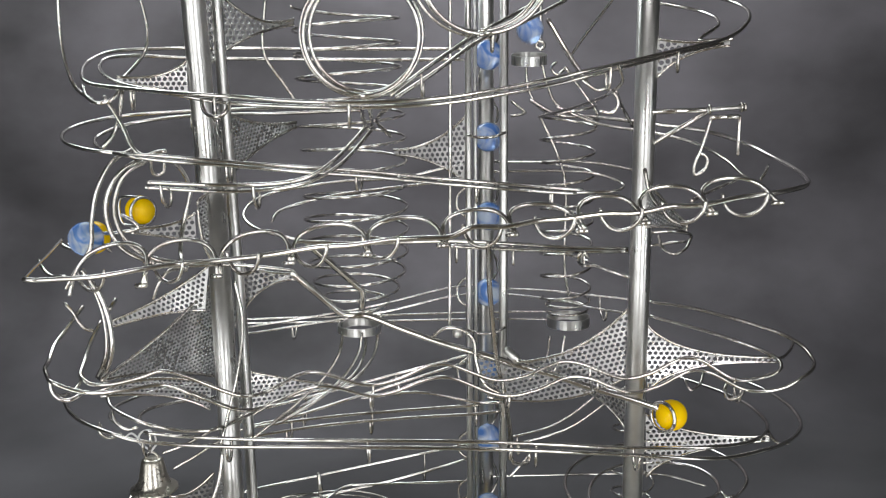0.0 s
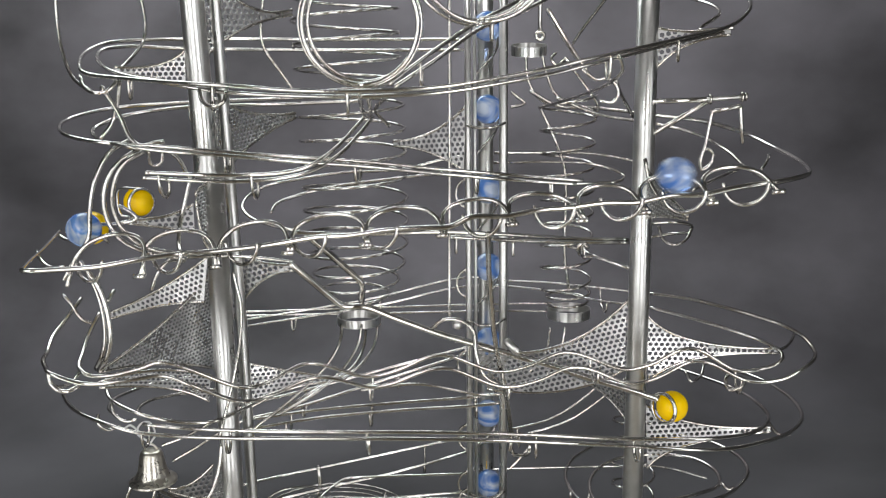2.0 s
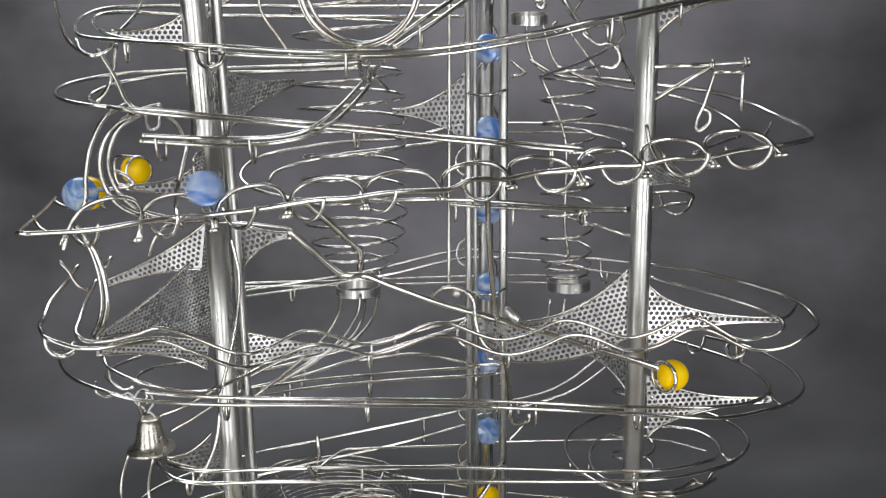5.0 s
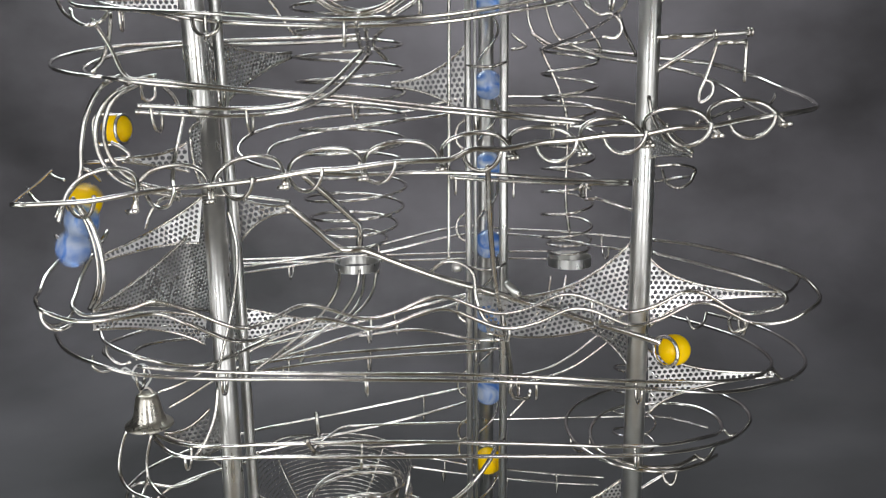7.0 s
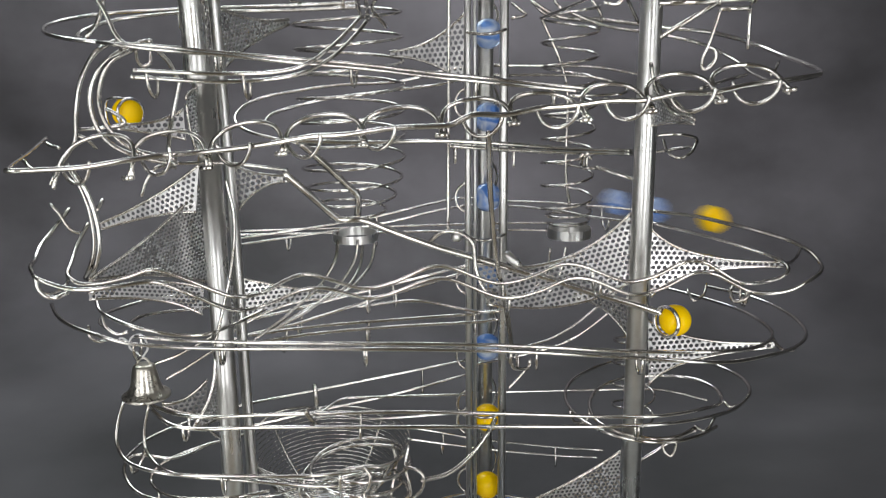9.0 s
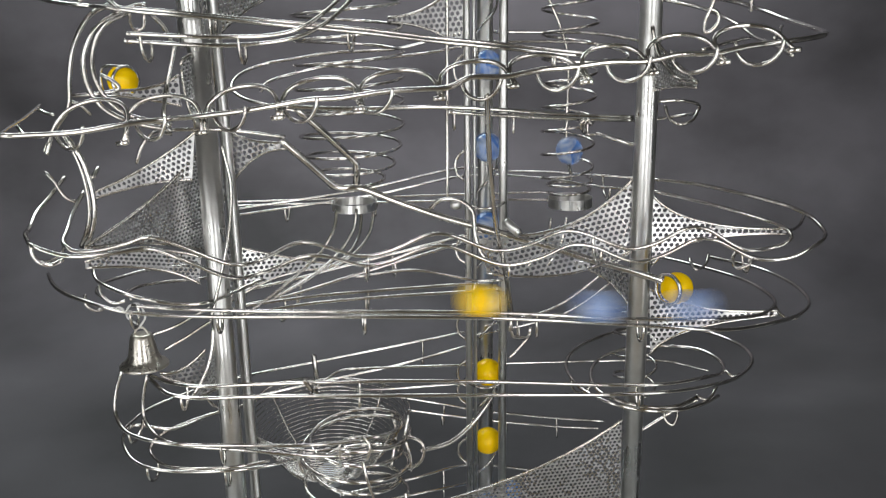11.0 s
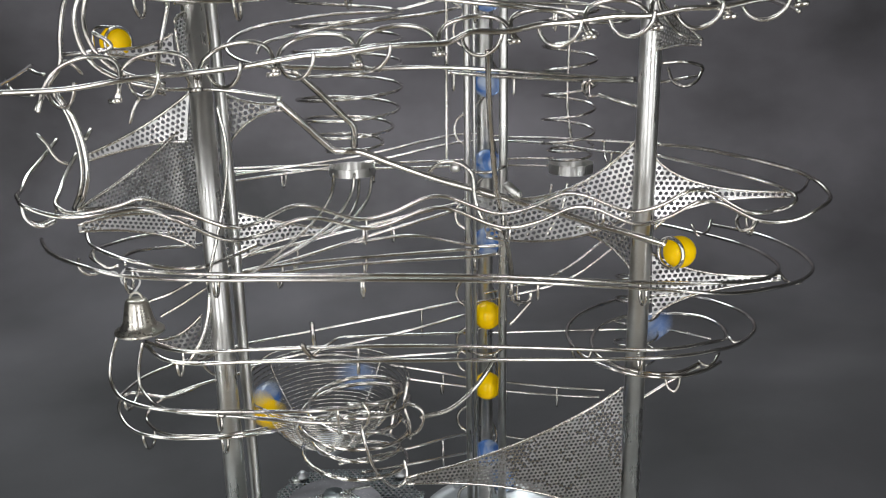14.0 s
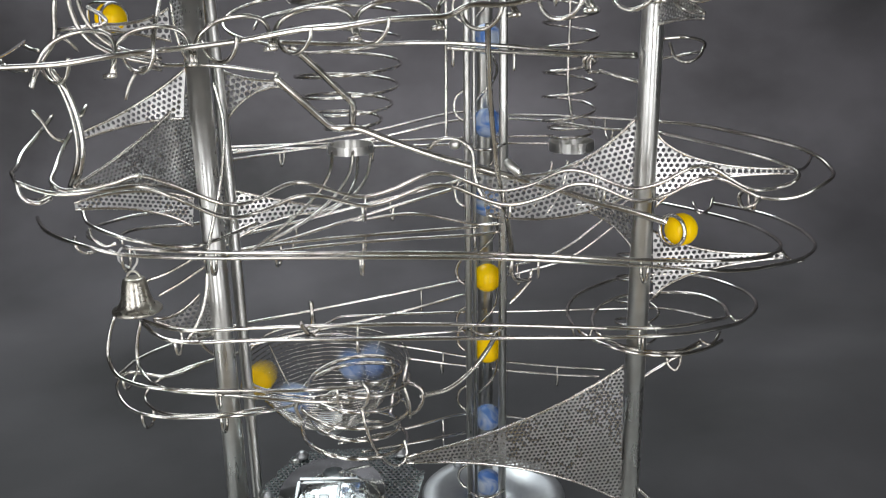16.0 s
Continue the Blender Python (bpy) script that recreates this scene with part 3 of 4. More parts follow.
rod("strut", 0.0014, [(-158, 508, 498), (-156, 505, 491), (-148, 500, 487), (-140, 498, 490), (-139, 503, 496)])
rod("strut", 0.0014, [(116, 618, 358), (114, 612, 366), (117, 610, 370)])
rod("strut", 0.0013, [(-296, 585, 387), (-288, 580, 384), (-280, 575, 383)])
rod("brace", 0.0015, [(-272, 592, 264), (-265, 578, 257), (-253, 565, 255), (-234, 555, 251), (-219, 552, 248), (-198, 555, 243), (-178, 562, 241), (-166, 575, 242), (-142, 605, 246)])
rod("brace", 0.0014, [(-242, 585, 237), (-249, 598, 238), (-246, 615, 238), (-231, 640, 234), (-217, 650, 232), (-179, 685, 227)])
rod("brace", 0.0014, [(-256, 570, 243), (-267, 582, 244), (-270, 602, 245), (-266, 622, 243), (-250, 648, 242), (-221, 675, 238)])
rod("brace", 0.0013, [(-261, 545, 254), (-260, 542, 248), (-255, 545, 242), (-248, 552, 242)])
rod("brace", 0.0013, [(-260, 570, 253), (-257, 566, 247), (-248, 562, 242), (-238, 560, 244)])
rod("strut", 0.0014, [(156, 700, 581), (146, 720, 564), (130, 740, 540), (121, 750, 525)])
rod("strut", 0.0014, [(127, 545, 518), (132, 555, 506), (127, 565, 499), (116, 640, 486), (90, 720, 472)])
rod("strut", 0.0014, [(136, 600, 498), (144, 620, 487), (158, 640, 468)])
rod("strut", 0.0015, [(93, 735, 470), (108, 735, 438), (116, 735, 412), (117, 735, 331), (122, 735, 298)])
rod("strut", 0.0014, [(187, 660, 373), (190, 655, 363), (198, 651, 359), (209, 655, 362), (217, 667, 370)])
rod("strut", 0.0016, [(125, 620, 357), (151, 606, 350)])
rod("strut", 0.0014, [(186, 695, 357), (206, 695, 360), (218, 675, 366), (216, 665, 373), (198, 655, 378), (178, 655, 377)])
rod("strut", 0.0015, [(158, 590, 439), (161, 585, 422), (171, 570, 405), (179, 540, 403)])
rod("strut", 0.0014, [(-191, 560, 373), (-155, 570, 371), (-114, 585, 363)])
rod("strut", 0.0014, [(-139, 650, 572), (-142, 650, 530), (-129, 655, 507), (-119, 660, 490)])
rod("strut", 0.0015, [(-46, 510, 492), (-48, 560, 475)])
rod("strut", 0.0015, [(-33, 515, 492), (-44, 550, 480), (-36, 570, 468)])
rod("strut", 0.0017, [(-51, 500, 495), (-53, 560, 477), (-49, 585, 473)])
rod("arm", 0.0020, [(163, 600, 482), (205, 597, 483)])
rod("arm", 0.0019, [(164, 602, 456), (205, 597, 481)])

rod("strut", 0.0012, [(-112, 636, 135), (-101, 655, 138), (-90, 670, 139), (-71, 675, 138), (22, 680, 138)])
rod("strut", 0.0012, [(-178, 690, 100), (-156, 690, 117), (-128, 680, 127), (-109, 660, 134)])
rod("strut", 0.0012, [(-109, 640, 135), (-89, 650, 132), (-70, 660, 124), (25, 680, 120)])
rod("stop_bar", 0.0022, [(-111, 648, 162), (-110, 648, 141)])
rod("stop_bar", 0.0019, [(-101, 533, 190), (-100, 534, 186), (-96, 538, 178), (-94, 546, 172)])
rod("strut", 0.0014, [(275, 614, 213), (276, 606, 210), (280, 600, 208), (288, 601, 208)])
rod("strut", 0.0014, [(60, 650, 157), (70, 653, 167), (78, 655, 176)])
rod("bracket", 0.0016, [(54, 560, 217), (56, 562, 211), (63, 568, 207), (69, 575, 206), (70, 575, 212)])
rod("strut", 0.0020, [(88, 640, 553), (100, 625, 530), (115, 605, 504)])
rod("strut", 0.0014, [(110, 600, 507), (121, 600, 499), (129, 600, 500), (136, 600, 495), (138, 600, 488), (134, 600, 482), (124, 600, 483)])
rod("strut", 0.0014, [(114, 730, 515), (133, 720, 488), (143, 722, 473), (143, 733, 462)])
rod("strut", 0.0015, [(172, 640, 88), (204, 640, 109), (219, 625, 126)])
rod("strut", 0.0013, [(184, 600, 130), (185, 596, 122), (190, 594, 118), (194, 596, 122), (196, 600, 130)])
rod("strut", 0.0013, [(214, 611, 137), (219, 606, 135), (225, 610, 135), (233, 620, 140)])
rod("strut", 0.0014, [(172, 505, 427), (200, 547, 429), (229, 590, 430)])
rod("strut", 0.0014, [(243, 630, 151), (246, 622, 149), (253, 625, 149)])
rod("strut", 0.0018, [(167, 606, 2), (182, 606, -14), (205, 606, -48)])
rod("brace", 0.0014, [(-260, 560, 394), (-253, 560, 391), (-249, 565, 384)])
rod("brace", 0.0013, [(-198, 600, 152), (-192, 603, 140), (-181, 610, 127)])

# perforated gussets: hole pitch, upper edge, lower edge
gusset(0.0032, [(-180, 598, 353), (-209, 563, 321), (-249, 526, 296)], [(-184, 598, 272), (-219, 563, 289), (-249, 526, 295)])
gusset(0.0042, [(-180, 583, 368), (-218, 585, 343), (-261, 586, 323)], [(-185, 583, 332), (-218, 585, 329), (-262, 586, 318)])
gusset(0.0040, [(-186, 580, 524), (-206, 575, 514), (-233, 565, 513)], [(-187, 580, 498), (-207, 575, 504), (-233, 565, 509)])
gusset(0.0050, [(-174, 600, 587), (-148, 625, 558), (-117, 650, 556)], [(-176, 600, 520), (-153, 625, 541), (-117, 650, 552)])
gusset(0.0034, [(-172, 605, 488), (-149, 632, 475), (-120, 662, 473)], [(-174, 605, 425), (-150, 632, 452), (-120, 662, 469)])
gusset(0.0048, [(23, 665, 477), (-6, 680, 454), (-40, 692, 446)], [(21, 665, 422), (-7, 680, 437), (-40, 692, 442)])
gusset(0.0046, [(153, 609, 323), (96, 613, 283), (30, 614, 281)], [(155, 609, 266), (103, 613, 245), (38, 614, 246)])
gusset(0.0046, [(167, 606, 311), (205, 606, 289), (274, 603, 282)], [(170, 606, 253), (206, 606, 273), (274, 603, 278)])
gusset(0.0046, [(169, 606, 233), (213, 605, 217), (271, 600, 215)], [(172, 606, 177), (204, 605, 198), (271, 600, 211)])
gusset(0.0048, [(167, 603, 537), (191, 600, 534), (219, 592, 536)], [(168, 603, 508), (189, 600, 524), (219, 592, 531)])
gusset(0.0032, [(162, 598, 429), (168, 575, 416), (181, 548, 403)], [(162, 598, 392), (173, 575, 397), (181, 548, 399)])
gusset(0.0048, [(-168, 614, 366), (-143, 610, 357), (-117, 605, 356)], [(-171, 614, 308), (-147, 610, 340), (-117, 605, 351)])
gusset(0.0044, [(-177, 615, 274), (-136, 630, 259), (-96, 645, 247)], [(-179, 615, 219), (-137, 630, 239), (-96, 645, 242)])
gusset(0.0036, [(-182, 577, 273), (-220, 565, 282), (-262, 555, 277)], [(-185, 577, 252), (-216, 565, 267), (-262, 555, 272)])
gusset(0.0044, [(-186, 580, 196), (-204, 575, 182), (-220, 570, 181)], [(-189, 580, 166), (-205, 575, 171), (-220, 570, 179)])
gusset(0.0037, [(150, 602, 119), (69, 597, 74.5), (-31, 588, 46)], [(153, 602, -9), (69, 597, 28), (-31, 588, 40)])
gusset(0.0042, [(155, 612, 247), (134, 630, 246), (114, 655, 242)], [(157, 612, 213), (137, 630, 234), (115, 655, 238)])
gusset(0.0046, [(-187, 578, 410), (-207, 572, 402), (-232, 565, 401)], [(-187, 578, 388), (-206, 572, 393), (-232, 565, 398)])
gusset(0.0030, [(-176, 580, 212), (-180, 574, 190), (-192, 563, 168)], [(-176, 582, 165), (-180, 575, 163), (-192, 563, 163)])
rod("brace", 0.0017, [(-176, 572, 216), (-178, 570, 200), (-184, 566, 181), (-194, 560, 165)])
gusset(0.0030, [(-170, 585, 428), (-182, 575, 423), (-182, 570, 418)], [(-172, 585, 368), (-180, 575, 383), (-182, 570, 414)])


# arches and hanging half rings of the weave track
def weave_rail(x):
    """Height of the weave track's front rail along the front."""
    return 0.4045 + 0.108 * (x + 0.045) + 0.000


def arch(left, top, right, parent):
    """One arch from foot to foot, upright at its legs and flat at its top."""
    pts = []
    for k in range(29):
        a = math.pi * k / 28
        w = (1 - math.cos(a)) / 2
        h = math.sin(a) ** 0.62
        bulge = 0.06 * math.sin(2 * a)
        base = np.array(left) * (1 - w) + np.array(right) * w
        lift = np.array(top) - (np.array(left) + np.array(right)) / 2
        pts.append(base + lift * h - (np.array(right) - np.array(left)) * bulge * 0.5)
    bar("arch", pts, 0.0016, parent, sides=8)
    r = np.array(right)
    bar("foot", [r + (-0.004, 0, 0.0), r + (0.003, -0.002, 0.0008)], 0.0019, parent, sides=6)


def half_ring(cx, parent):
    y0, base = 0.492 + 0.06 * cx * cx, weave_rail(cx)
    pts = [(cx - 0.0125 * math.cos(math.pi * k / 16), y0 + 0.008 * math.cos(math.pi * k / 16) + 0.006, base - 0.0145 * math.sin(math.pi * k / 16) - 0.0012 * math.cos(math.pi * k / 16)) for k in range(17)]
    bar("half_ring", pts, 0.0015, parent, sides=8)


weave = next(o for o in sculpture.children if o.name == "weave_track")
FEET = mm([(-257, 498, 367), (-204, 498, 373), (-152, 498, 379), (-102, 498, 388), (-49, 498, 393), (3, 498, 399), (50, 498, 406), (97, 498, 408), (139, 498, 413), (184, 498, 419), (228, 498, 426)])
TOPS = mm([(-224, 512, 400), (-181, 512, 402), (-129, 512, 407), (-76, 512, 412), (-28, 512, 416), (21, 512, 421), (65, 512, 425), (110, 512, 430), (153, 512, 436), (194, 512, 441)])
for left, top, right in zip(FEET, TOPS, FEET[1:]):
    arch((left[0] + 0.0025, left[1], left[2]), top, right, weave)
for cx in (-0.24, -0.186, -0.134, -0.088, -0.04, 0.029, 0.078, 0.123, 0.165, 0.2065):
    half_ring(cx, weave)


# vertical loops
def loop(centre, r, turns, y_shift, start=-90):
    pts = []
    n = int(64 * turns)
    for k in range(n + 1):
        a = math.radians(start) + 2 * math.pi * turns * k / n
        pts.append((centre[0] + r * math.cos(a), centre[1] + y_shift * k / n, centre[2] + r * math.sin(a)))
    return pts


first = bar("loop", loop((-0.0500, 0.492, 0.5385), 0.0385, 1.0, 0.024), 0.0016, sculpture)
bar("rail", loop((-0.0480, 0.505, 0.5400), 0.0385, 1.0, 0.024), 0.0016, first)
bar("rail", loop((-0.0505, 0.499, 0.5395), 0.0410, 1.0, 0.024), 0.0014, first)
first = bar("loop", loop((0.0330, 0.520, 0.5840), 0.0440, 1.0, 0.026), 0.0016, sculpture)
bar("rail", loop((0.0300, 0.532, 0.5850), 0.0430, 1.0, 0.026), 0.0016, first)
bar("rail", loop((0.0290, 0.526, 0.5870), 0.0480, 1.0, 0.026), 0.0014, first)


# helices
def helix(name, centre, r0, r1, z0, z1, turns, wire, phase=0.0, parent=None, taper=1):
    n = int(28 * abs(turns))
    pts = []
    for k in range(n + 1):
        s = k / n
        a = phase + 2 * math.pi * turns * s
        r = r0 + (r1 - r0) * s ** taper
        pts.append((centre[0] + r * math.cos(a), centre[1] + r * math.sin(a), z0 + (z1 - z0) * s))
    return bar(name, pts, wire, parent or sculpture, sides=8)


def collar(centre, r, h, lean=0.0):
    """A flat ring under a helix, leaning forwards by some degrees."""
    slope = math.tan(math.radians(lean))
    profile = [(r - 0.0012, -h / 2), (r, -h / 2), (r, h / 2), (r - 0.0012, h / 2)]
    verts, faces, seg = [], [], 36
    for k in range(seg):
        a = 2 * math.pi * k / seg
        verts += [(centre[0] + q * math.cos(a), centre[1] + q * math.sin(a), centre[2] + z + slope * q * math.sin(a)) for q, z in profile]
    for k in range(seg):
        for j in range(4):
            a, b = 4 * k, 4 * ((k + 1) % seg)
            faces.append((a + j, b + j, b + (j + 1) % 4, a + (j + 1) % 4))
    return mesh_object("collar", verts, faces, TUBE, sculpture, "flat steel ring", smooth=False)


# the large helix: even turns above, closing to a funnel over its collar
pts = []
for k in range(30 * 14 + 1):
    turn = k / 30
    drop = 0.0198 * turn if turn < 10 else 0.198 + 0.0198 * (turn - 10) * (1 - 0.055 * (turn - 10))
    r = 0.0445 if turn < 9.5 else 0.0445 - 0.024 * ((turn - 9.5) / 4.5) ** 2.4
    a = math.pi - 2 * math.pi * turn
    pts.append((-0.0775 + 0.0007 * min(turn, 7) + r * math.cos(a), 0.672 + r * math.sin(a), 0.5675 - drop))
bar("helix", pts, 0.0013, sculpture)
collar((-0.0730, 0.672, 0.2905), 0.0192, 0.0070)
helix("helix", (0.1175, 0.731), 0.0255, 0.0230, 0.4827, 0.2990, -8.58, 0.0013, 0.0)
helix("funnel_helix", (0.1195, 0.731), 0.0210, 0.0185, 0.2990, 0.2860, -1.6, 0.0013, 0.5)
collar((0.1208, 0.731, 0.2780), 0.0203, 0.0088)
collar((0.0829, 0.750, 0.523), 0.0165, 0.0085, 9.0)

# small helix behind the post
helix("helix", (0.1785, 0.690), 0.020, 0.019, 0.196, 0.105, -4.3, 0.0011)

# coil of rails beside the bowl
first = helix("coil_track", (-0.0735, 0.606), 0.0470, 0.0430, 0.1170, 0.0430, 2.65, 0.0018, -1.75)
helix("rail", (-0.0725, 0.606), 0.0400, 0.0360, 0.1250, 0.0610, 2.45, 0.0017, -1.6, first)
for way in ([(-62, 562, 128), (-57, 559, 122), (-59, 561, 110), (-64, 566, 103)],
            [(-63, 563, 104), (-60, 561, 89), (-55, 566, 68), (-48, 576, 50), (-40, 584, 40), (-33, 588, 41), (-30, 590, 50), (-32, 592, 59)],
            [(-28, 605, 124), (-31, 600, 108), (-27, 598, 90), (-27, 600, 76)],
            [(-45, 642, 112), (-41, 640, 92), (-44, 636, 72), (-46, 632, 62)],
            [(-112, 575, 108), (-118, 580, 98), (-114, 582, 84)]):
    bar("strut", spline(mm(way)), 0.0015, first)

# wire bowl
def bowl(cx, cy, z_top, z_low, r_top, r_low, rings):
    first = None
    for k in range(rings):
        s = k / (rings - 1)
        r = r_low + (r_top - r_low) * s ** 0.62
        z = z_low + (z_top - z_low) * s ** 1.25
        pts = [(cx + r * math.cos(2 * math.pi * j / 40), cy + r * math.sin(2 * math.pi * j / 40), z) for j in range(40)]
        ob = bar("wire_bowl" if first is None else "ring", pts, 0.0005 if k < rings - 1 else 0.0009, first or sculpture, sides=5, closed=True)
        first = first or ob
    for a in (0.9, 2.5, 4.1, 5.6):
        pts = []
        for k in range(14):
            s = k / 13
            r = r_low + (r_top - r_low) * s ** 0.62 + 0.0008
            pts.append((cx + r * math.cos(a), cy + r * math.sin(a), z_low + (z_top - z_low) * s ** 1.25 - 0.001))
        bar("rib", pts, 0.0009, first, sides=5)


bowl(-0.102, 0.655, 0.106, 0.047, 0.073, 0.013, 22)
turned("spout", [(0.008, -0.012), (0.012, -0.010), (0.0125, 0.002), (0.011, 0.003)], (-0.102, 0.655, 0.046), ALU, sculpture, 24)

# base


def base_plate():
    pitch, cx, cy, z = 0.0047, -0.085, 0.632, 0.0
    outline = [(-0.176, 0.570), (-0.140, 0.671), (-0.120, 0.682), (-0.050, 0.682), (-0.018, 0.640), (-0.030, 0.560), (-0.100, 0.545)]
    rowh = pitch * math.sqrt(3) / 2
    verts, faces = [], []
    for row in range(-24, 25):
        for col in range(-24, 25):
            x, y = (col + 0.5 * (row % 2)) * pitch, row * rowh
            px, py = cx + x, cy + y
            if any((b[0] - a[0]) * (py - a[1]) - (b[1] - a[1]) * (px - a[0]) > -0.0006 * math.hypot(b[0] - a[0], b[1] - a[1]) for a, b in zip(outline, outline[1:] + outline[:1])):
                continue
            b = len(verts)
            verts += [(cx + x + pitch / math.sqrt(3) * math.cos(math.radians(30 + 60 * k)), cy + y + pitch / math.sqrt(3) * math.sin(math.radians(30 + 60 * k)), z) for k in range(6)]
            verts += [(cx + x + pitch * 0.36 * math.cos(math.radians(30 * k)), cy + y + pitch * 0.36 * math.sin(math.radians(30 * k)), z) for k in range(12)]
            for k in range(6):
                faces.append((b + k, b + (k + 1) % 6, b + 6 + (2 * k + 3) % 12, b + 6 + (2 * k + 2) % 12, b + 6 + (2 * k + 1) % 12))
    ob = mesh_object("base_plate", verts, faces, PLATE, sculpture, "perforated steel plate with cut corners", smooth=False)
    ob.modifiers.new("thickness", "SOLIDIFY").thickness = 0.0015
    n = len(outline)
    # Added pale plate that shows through the holes.
    bm = bmesh.new()
    low, high = [bm.verts.new((x, y, z - 0.0060)) for x, y in outline], [bm.verts.new((x, y, z - 0.0028)) for x, y in outline]
    bm.faces.new(high[::-1])
    bm.faces.new(low)
    for k in range(n):
        bm.faces.new((low[k], high[k], high[(k + 1) % n], low[(k + 1) % n]))
    bmesh.ops.recalc_face_normals(bm, faces=bm.faces)
    part("under_plate", bm, PALE, ob, "added pale plate under the holes", smooth=False)
    medal = turned("medallion", [(0.0448, 0.0012), (0.0455, 0.0020), (0.0455, 0.0046), (0.0448, 0.0052)], (0, 0, 0), BADGE, ob, 64, "mirror-polished round badge")
    medal.location, medal.rotation_euler = (-0.0945, 0.592, z + 0.006), (math.radians(11), 0, 0)
    for x, y, w, d in ((-0.098, 0.612, 0.052, 0.0026), (-0.124, 0.596, 0.0034, 0.026), (-0.113, 0.588, 0.0085, 0.011), (-0.101, 0.588, 0.0085, 0.011), (-0.089, 0.594, 0.0032, 0.026), (-0.081, 0.588, 0.0060, 0.011), (-0.070, 0.588, 0.0085, 0.011)):
        bm = bmesh.new()
        bmesh.ops.create_cube(bm, size=1)
        bmesh.ops.transform(bm, matrix=Matrix.LocRotScale((x + 0.0945, y - 0.596, 0.0060), None, (w, d, 0.0022)), verts=bm.verts)
        bmesh.ops.bevel(bm, geom=bm.edges, offset=0.0005, segments=1, affect="EDGES")
        part("letter_bar", bm, PLATE, medal, smooth=False)
    for bx, by in ((-0.131, 0.667), (-0.040, 0.668), (-0.152, 0.600)):
        turned("bolt", [(0.0055, 0.001), (0.0058, 0.002), (0.0058, 0.004), (0.0035, 0.005), (0.0030, 0.007), (0.002, 0.0075)], (bx, by, z), ALU, ob, 12, "bright hex bolt")
    for a in (0.5, 2.6, 4.7):
        bar("foot", [(cx + 0.06 * math.cos(a), cy + 0.06 * math.sin(a), TOP + 0.001), (cx + 0.06 * math.cos(a), cy + 0.06 * math.sin(a), -0.001)], 0.005, ob, TUBE, 12)


base_plate()
hub = turned("drive_housing", [(0.066, TOP), (0.067, TOP + 0.002), (0.067, -0.040), (0.064, -0.037), (0.050, -0.036), (0.047, -0.039), (0.028, -0.0395), (0.026, -0.047), (0.010, -0.0475)], (0.046, 0.665, 0), ALU, sculpture, 64, "turned aluminium drive housing")
for a in range(4):
    ang = math.radians(35 + 90 * a)
    turned("bolt", [(0.0045, 0), (0.0048, 0.001), (0.0048, 0.005), (0.004, 0.006)], (0.046 + 0.056 * math.cos(ang), 0.665 + 0.056 * math.sin(ang), -0.0365), ALU, hub, 12)

# ball lift: guide rods, bands and the turning screw
turned("lift_rod", [(0.0027, TOP), (0.0027, 0.78)], (0.0242, 0.650, 0), TUBE, sculpture, 16)
turned("lift_rod", [(0.0015, TOP), (0.0015, 0.78)], (0.0300, 0.655, 0), TUBE, sculpture, 12)
turned("lift_rod", [(0.0036, TOP), (0.0036, 0.78)], (0.0535, 0.650, 0), TUBE, sculpture, 16)
for z in (0.462, 0.295, 0.135, -0.026):
    bar("lift_band", spline([(0.0235, 0.647, z), (0.033, 0.640, z - 0.0015), (0.045, 0.640, z - 0.001), (0.0545, 0.646, z + 0.002)]), 0.0013, sculpture)
for z in (0.405, 0.327, 0.255, 0.186, 0.141, 0.124, 0.066, -0.014):
    bar("lift_hook", spline([(0.0225, 0.652, z + 0.013), (0.0165, 0.654, z + 0.008), (0.0138, 0.655, z), (0.0160, 0.655, z - 0.008), (0.0215, 0.653, z - 0.012)]), 0.0013, sculpture)
PITCH, RISE = 0.0683, 0.0078
LX, LY = 0.0415, 0.672
screw = turned("lift_screw", [(0.0068, TOP), (0.0068, 0.78)], (0, 0, 0), TUBE, sculpture, 24, "steel shaft wound with a carrying wire")
turns = (0.78 - TOP) / PITCH
pts = []
for k in range(int(turns * 28) + 1):
    a = 2 * math.pi * k / 28
    pts.append((0.0105 * math.cos(a), 0.0105 * math.sin(a), TOP + PITCH * k / 28))
bar("screw_wire", pts, 0.0012, screw, sides=6)
screw.location = (0.0408, 0.697, 0)

# rocker beside the weave track
bar("pivot_pin", [(0.2035, 0.597, 0.4830), (0.2345, 0.597, 0.4850)], 0.0017, sculpture, TUBE, 14)
rocker = bar("rocker", [(0, 0, 0), (-0.0215, 0, -0.0005)], 0.0018, sculpture)
rocker.location = (0.230, 0.594, 0.4780)
bar("finger", [(0, 0, 0), (0.0002, 0, -0.0290)], 0.0016, rocker)
bar("finger", spline([(-0.0215, 0, 0), (-0.0300, -0.004, -0.026), (-0.0340, -0.004, -0.036), (-0.0335, -0.004, -0.0435), (-0.0300, -0.004, -0.0430), (-0.0252, -0.004, -0.0385), (-0.0240, -0.004, -0.0325), (-0.0268, -0.004, -0.0285), (-0.0305, -0.004, -0.0275)]), 0.0015, rocker)


HOME, AWAY = (-0.2560, 0.6600, 0.4000), (-0.2680, 0.6600, 0.4130)


# rings that hold still balls
def ring(name, centre, r, axis, wire, parent=None):
    q = Vector(axis).normalized().to_track_quat("Z", "Y")
    pts = [tuple(Vector(centre) + q @ Vector((r * math.cos(2 * math.pi * k / 28), r * math.sin(2 * math.pi * k / 28), 0))) for k in range(28)]
    return bar(name, pts, wire, parent or sculpture, closed=True)


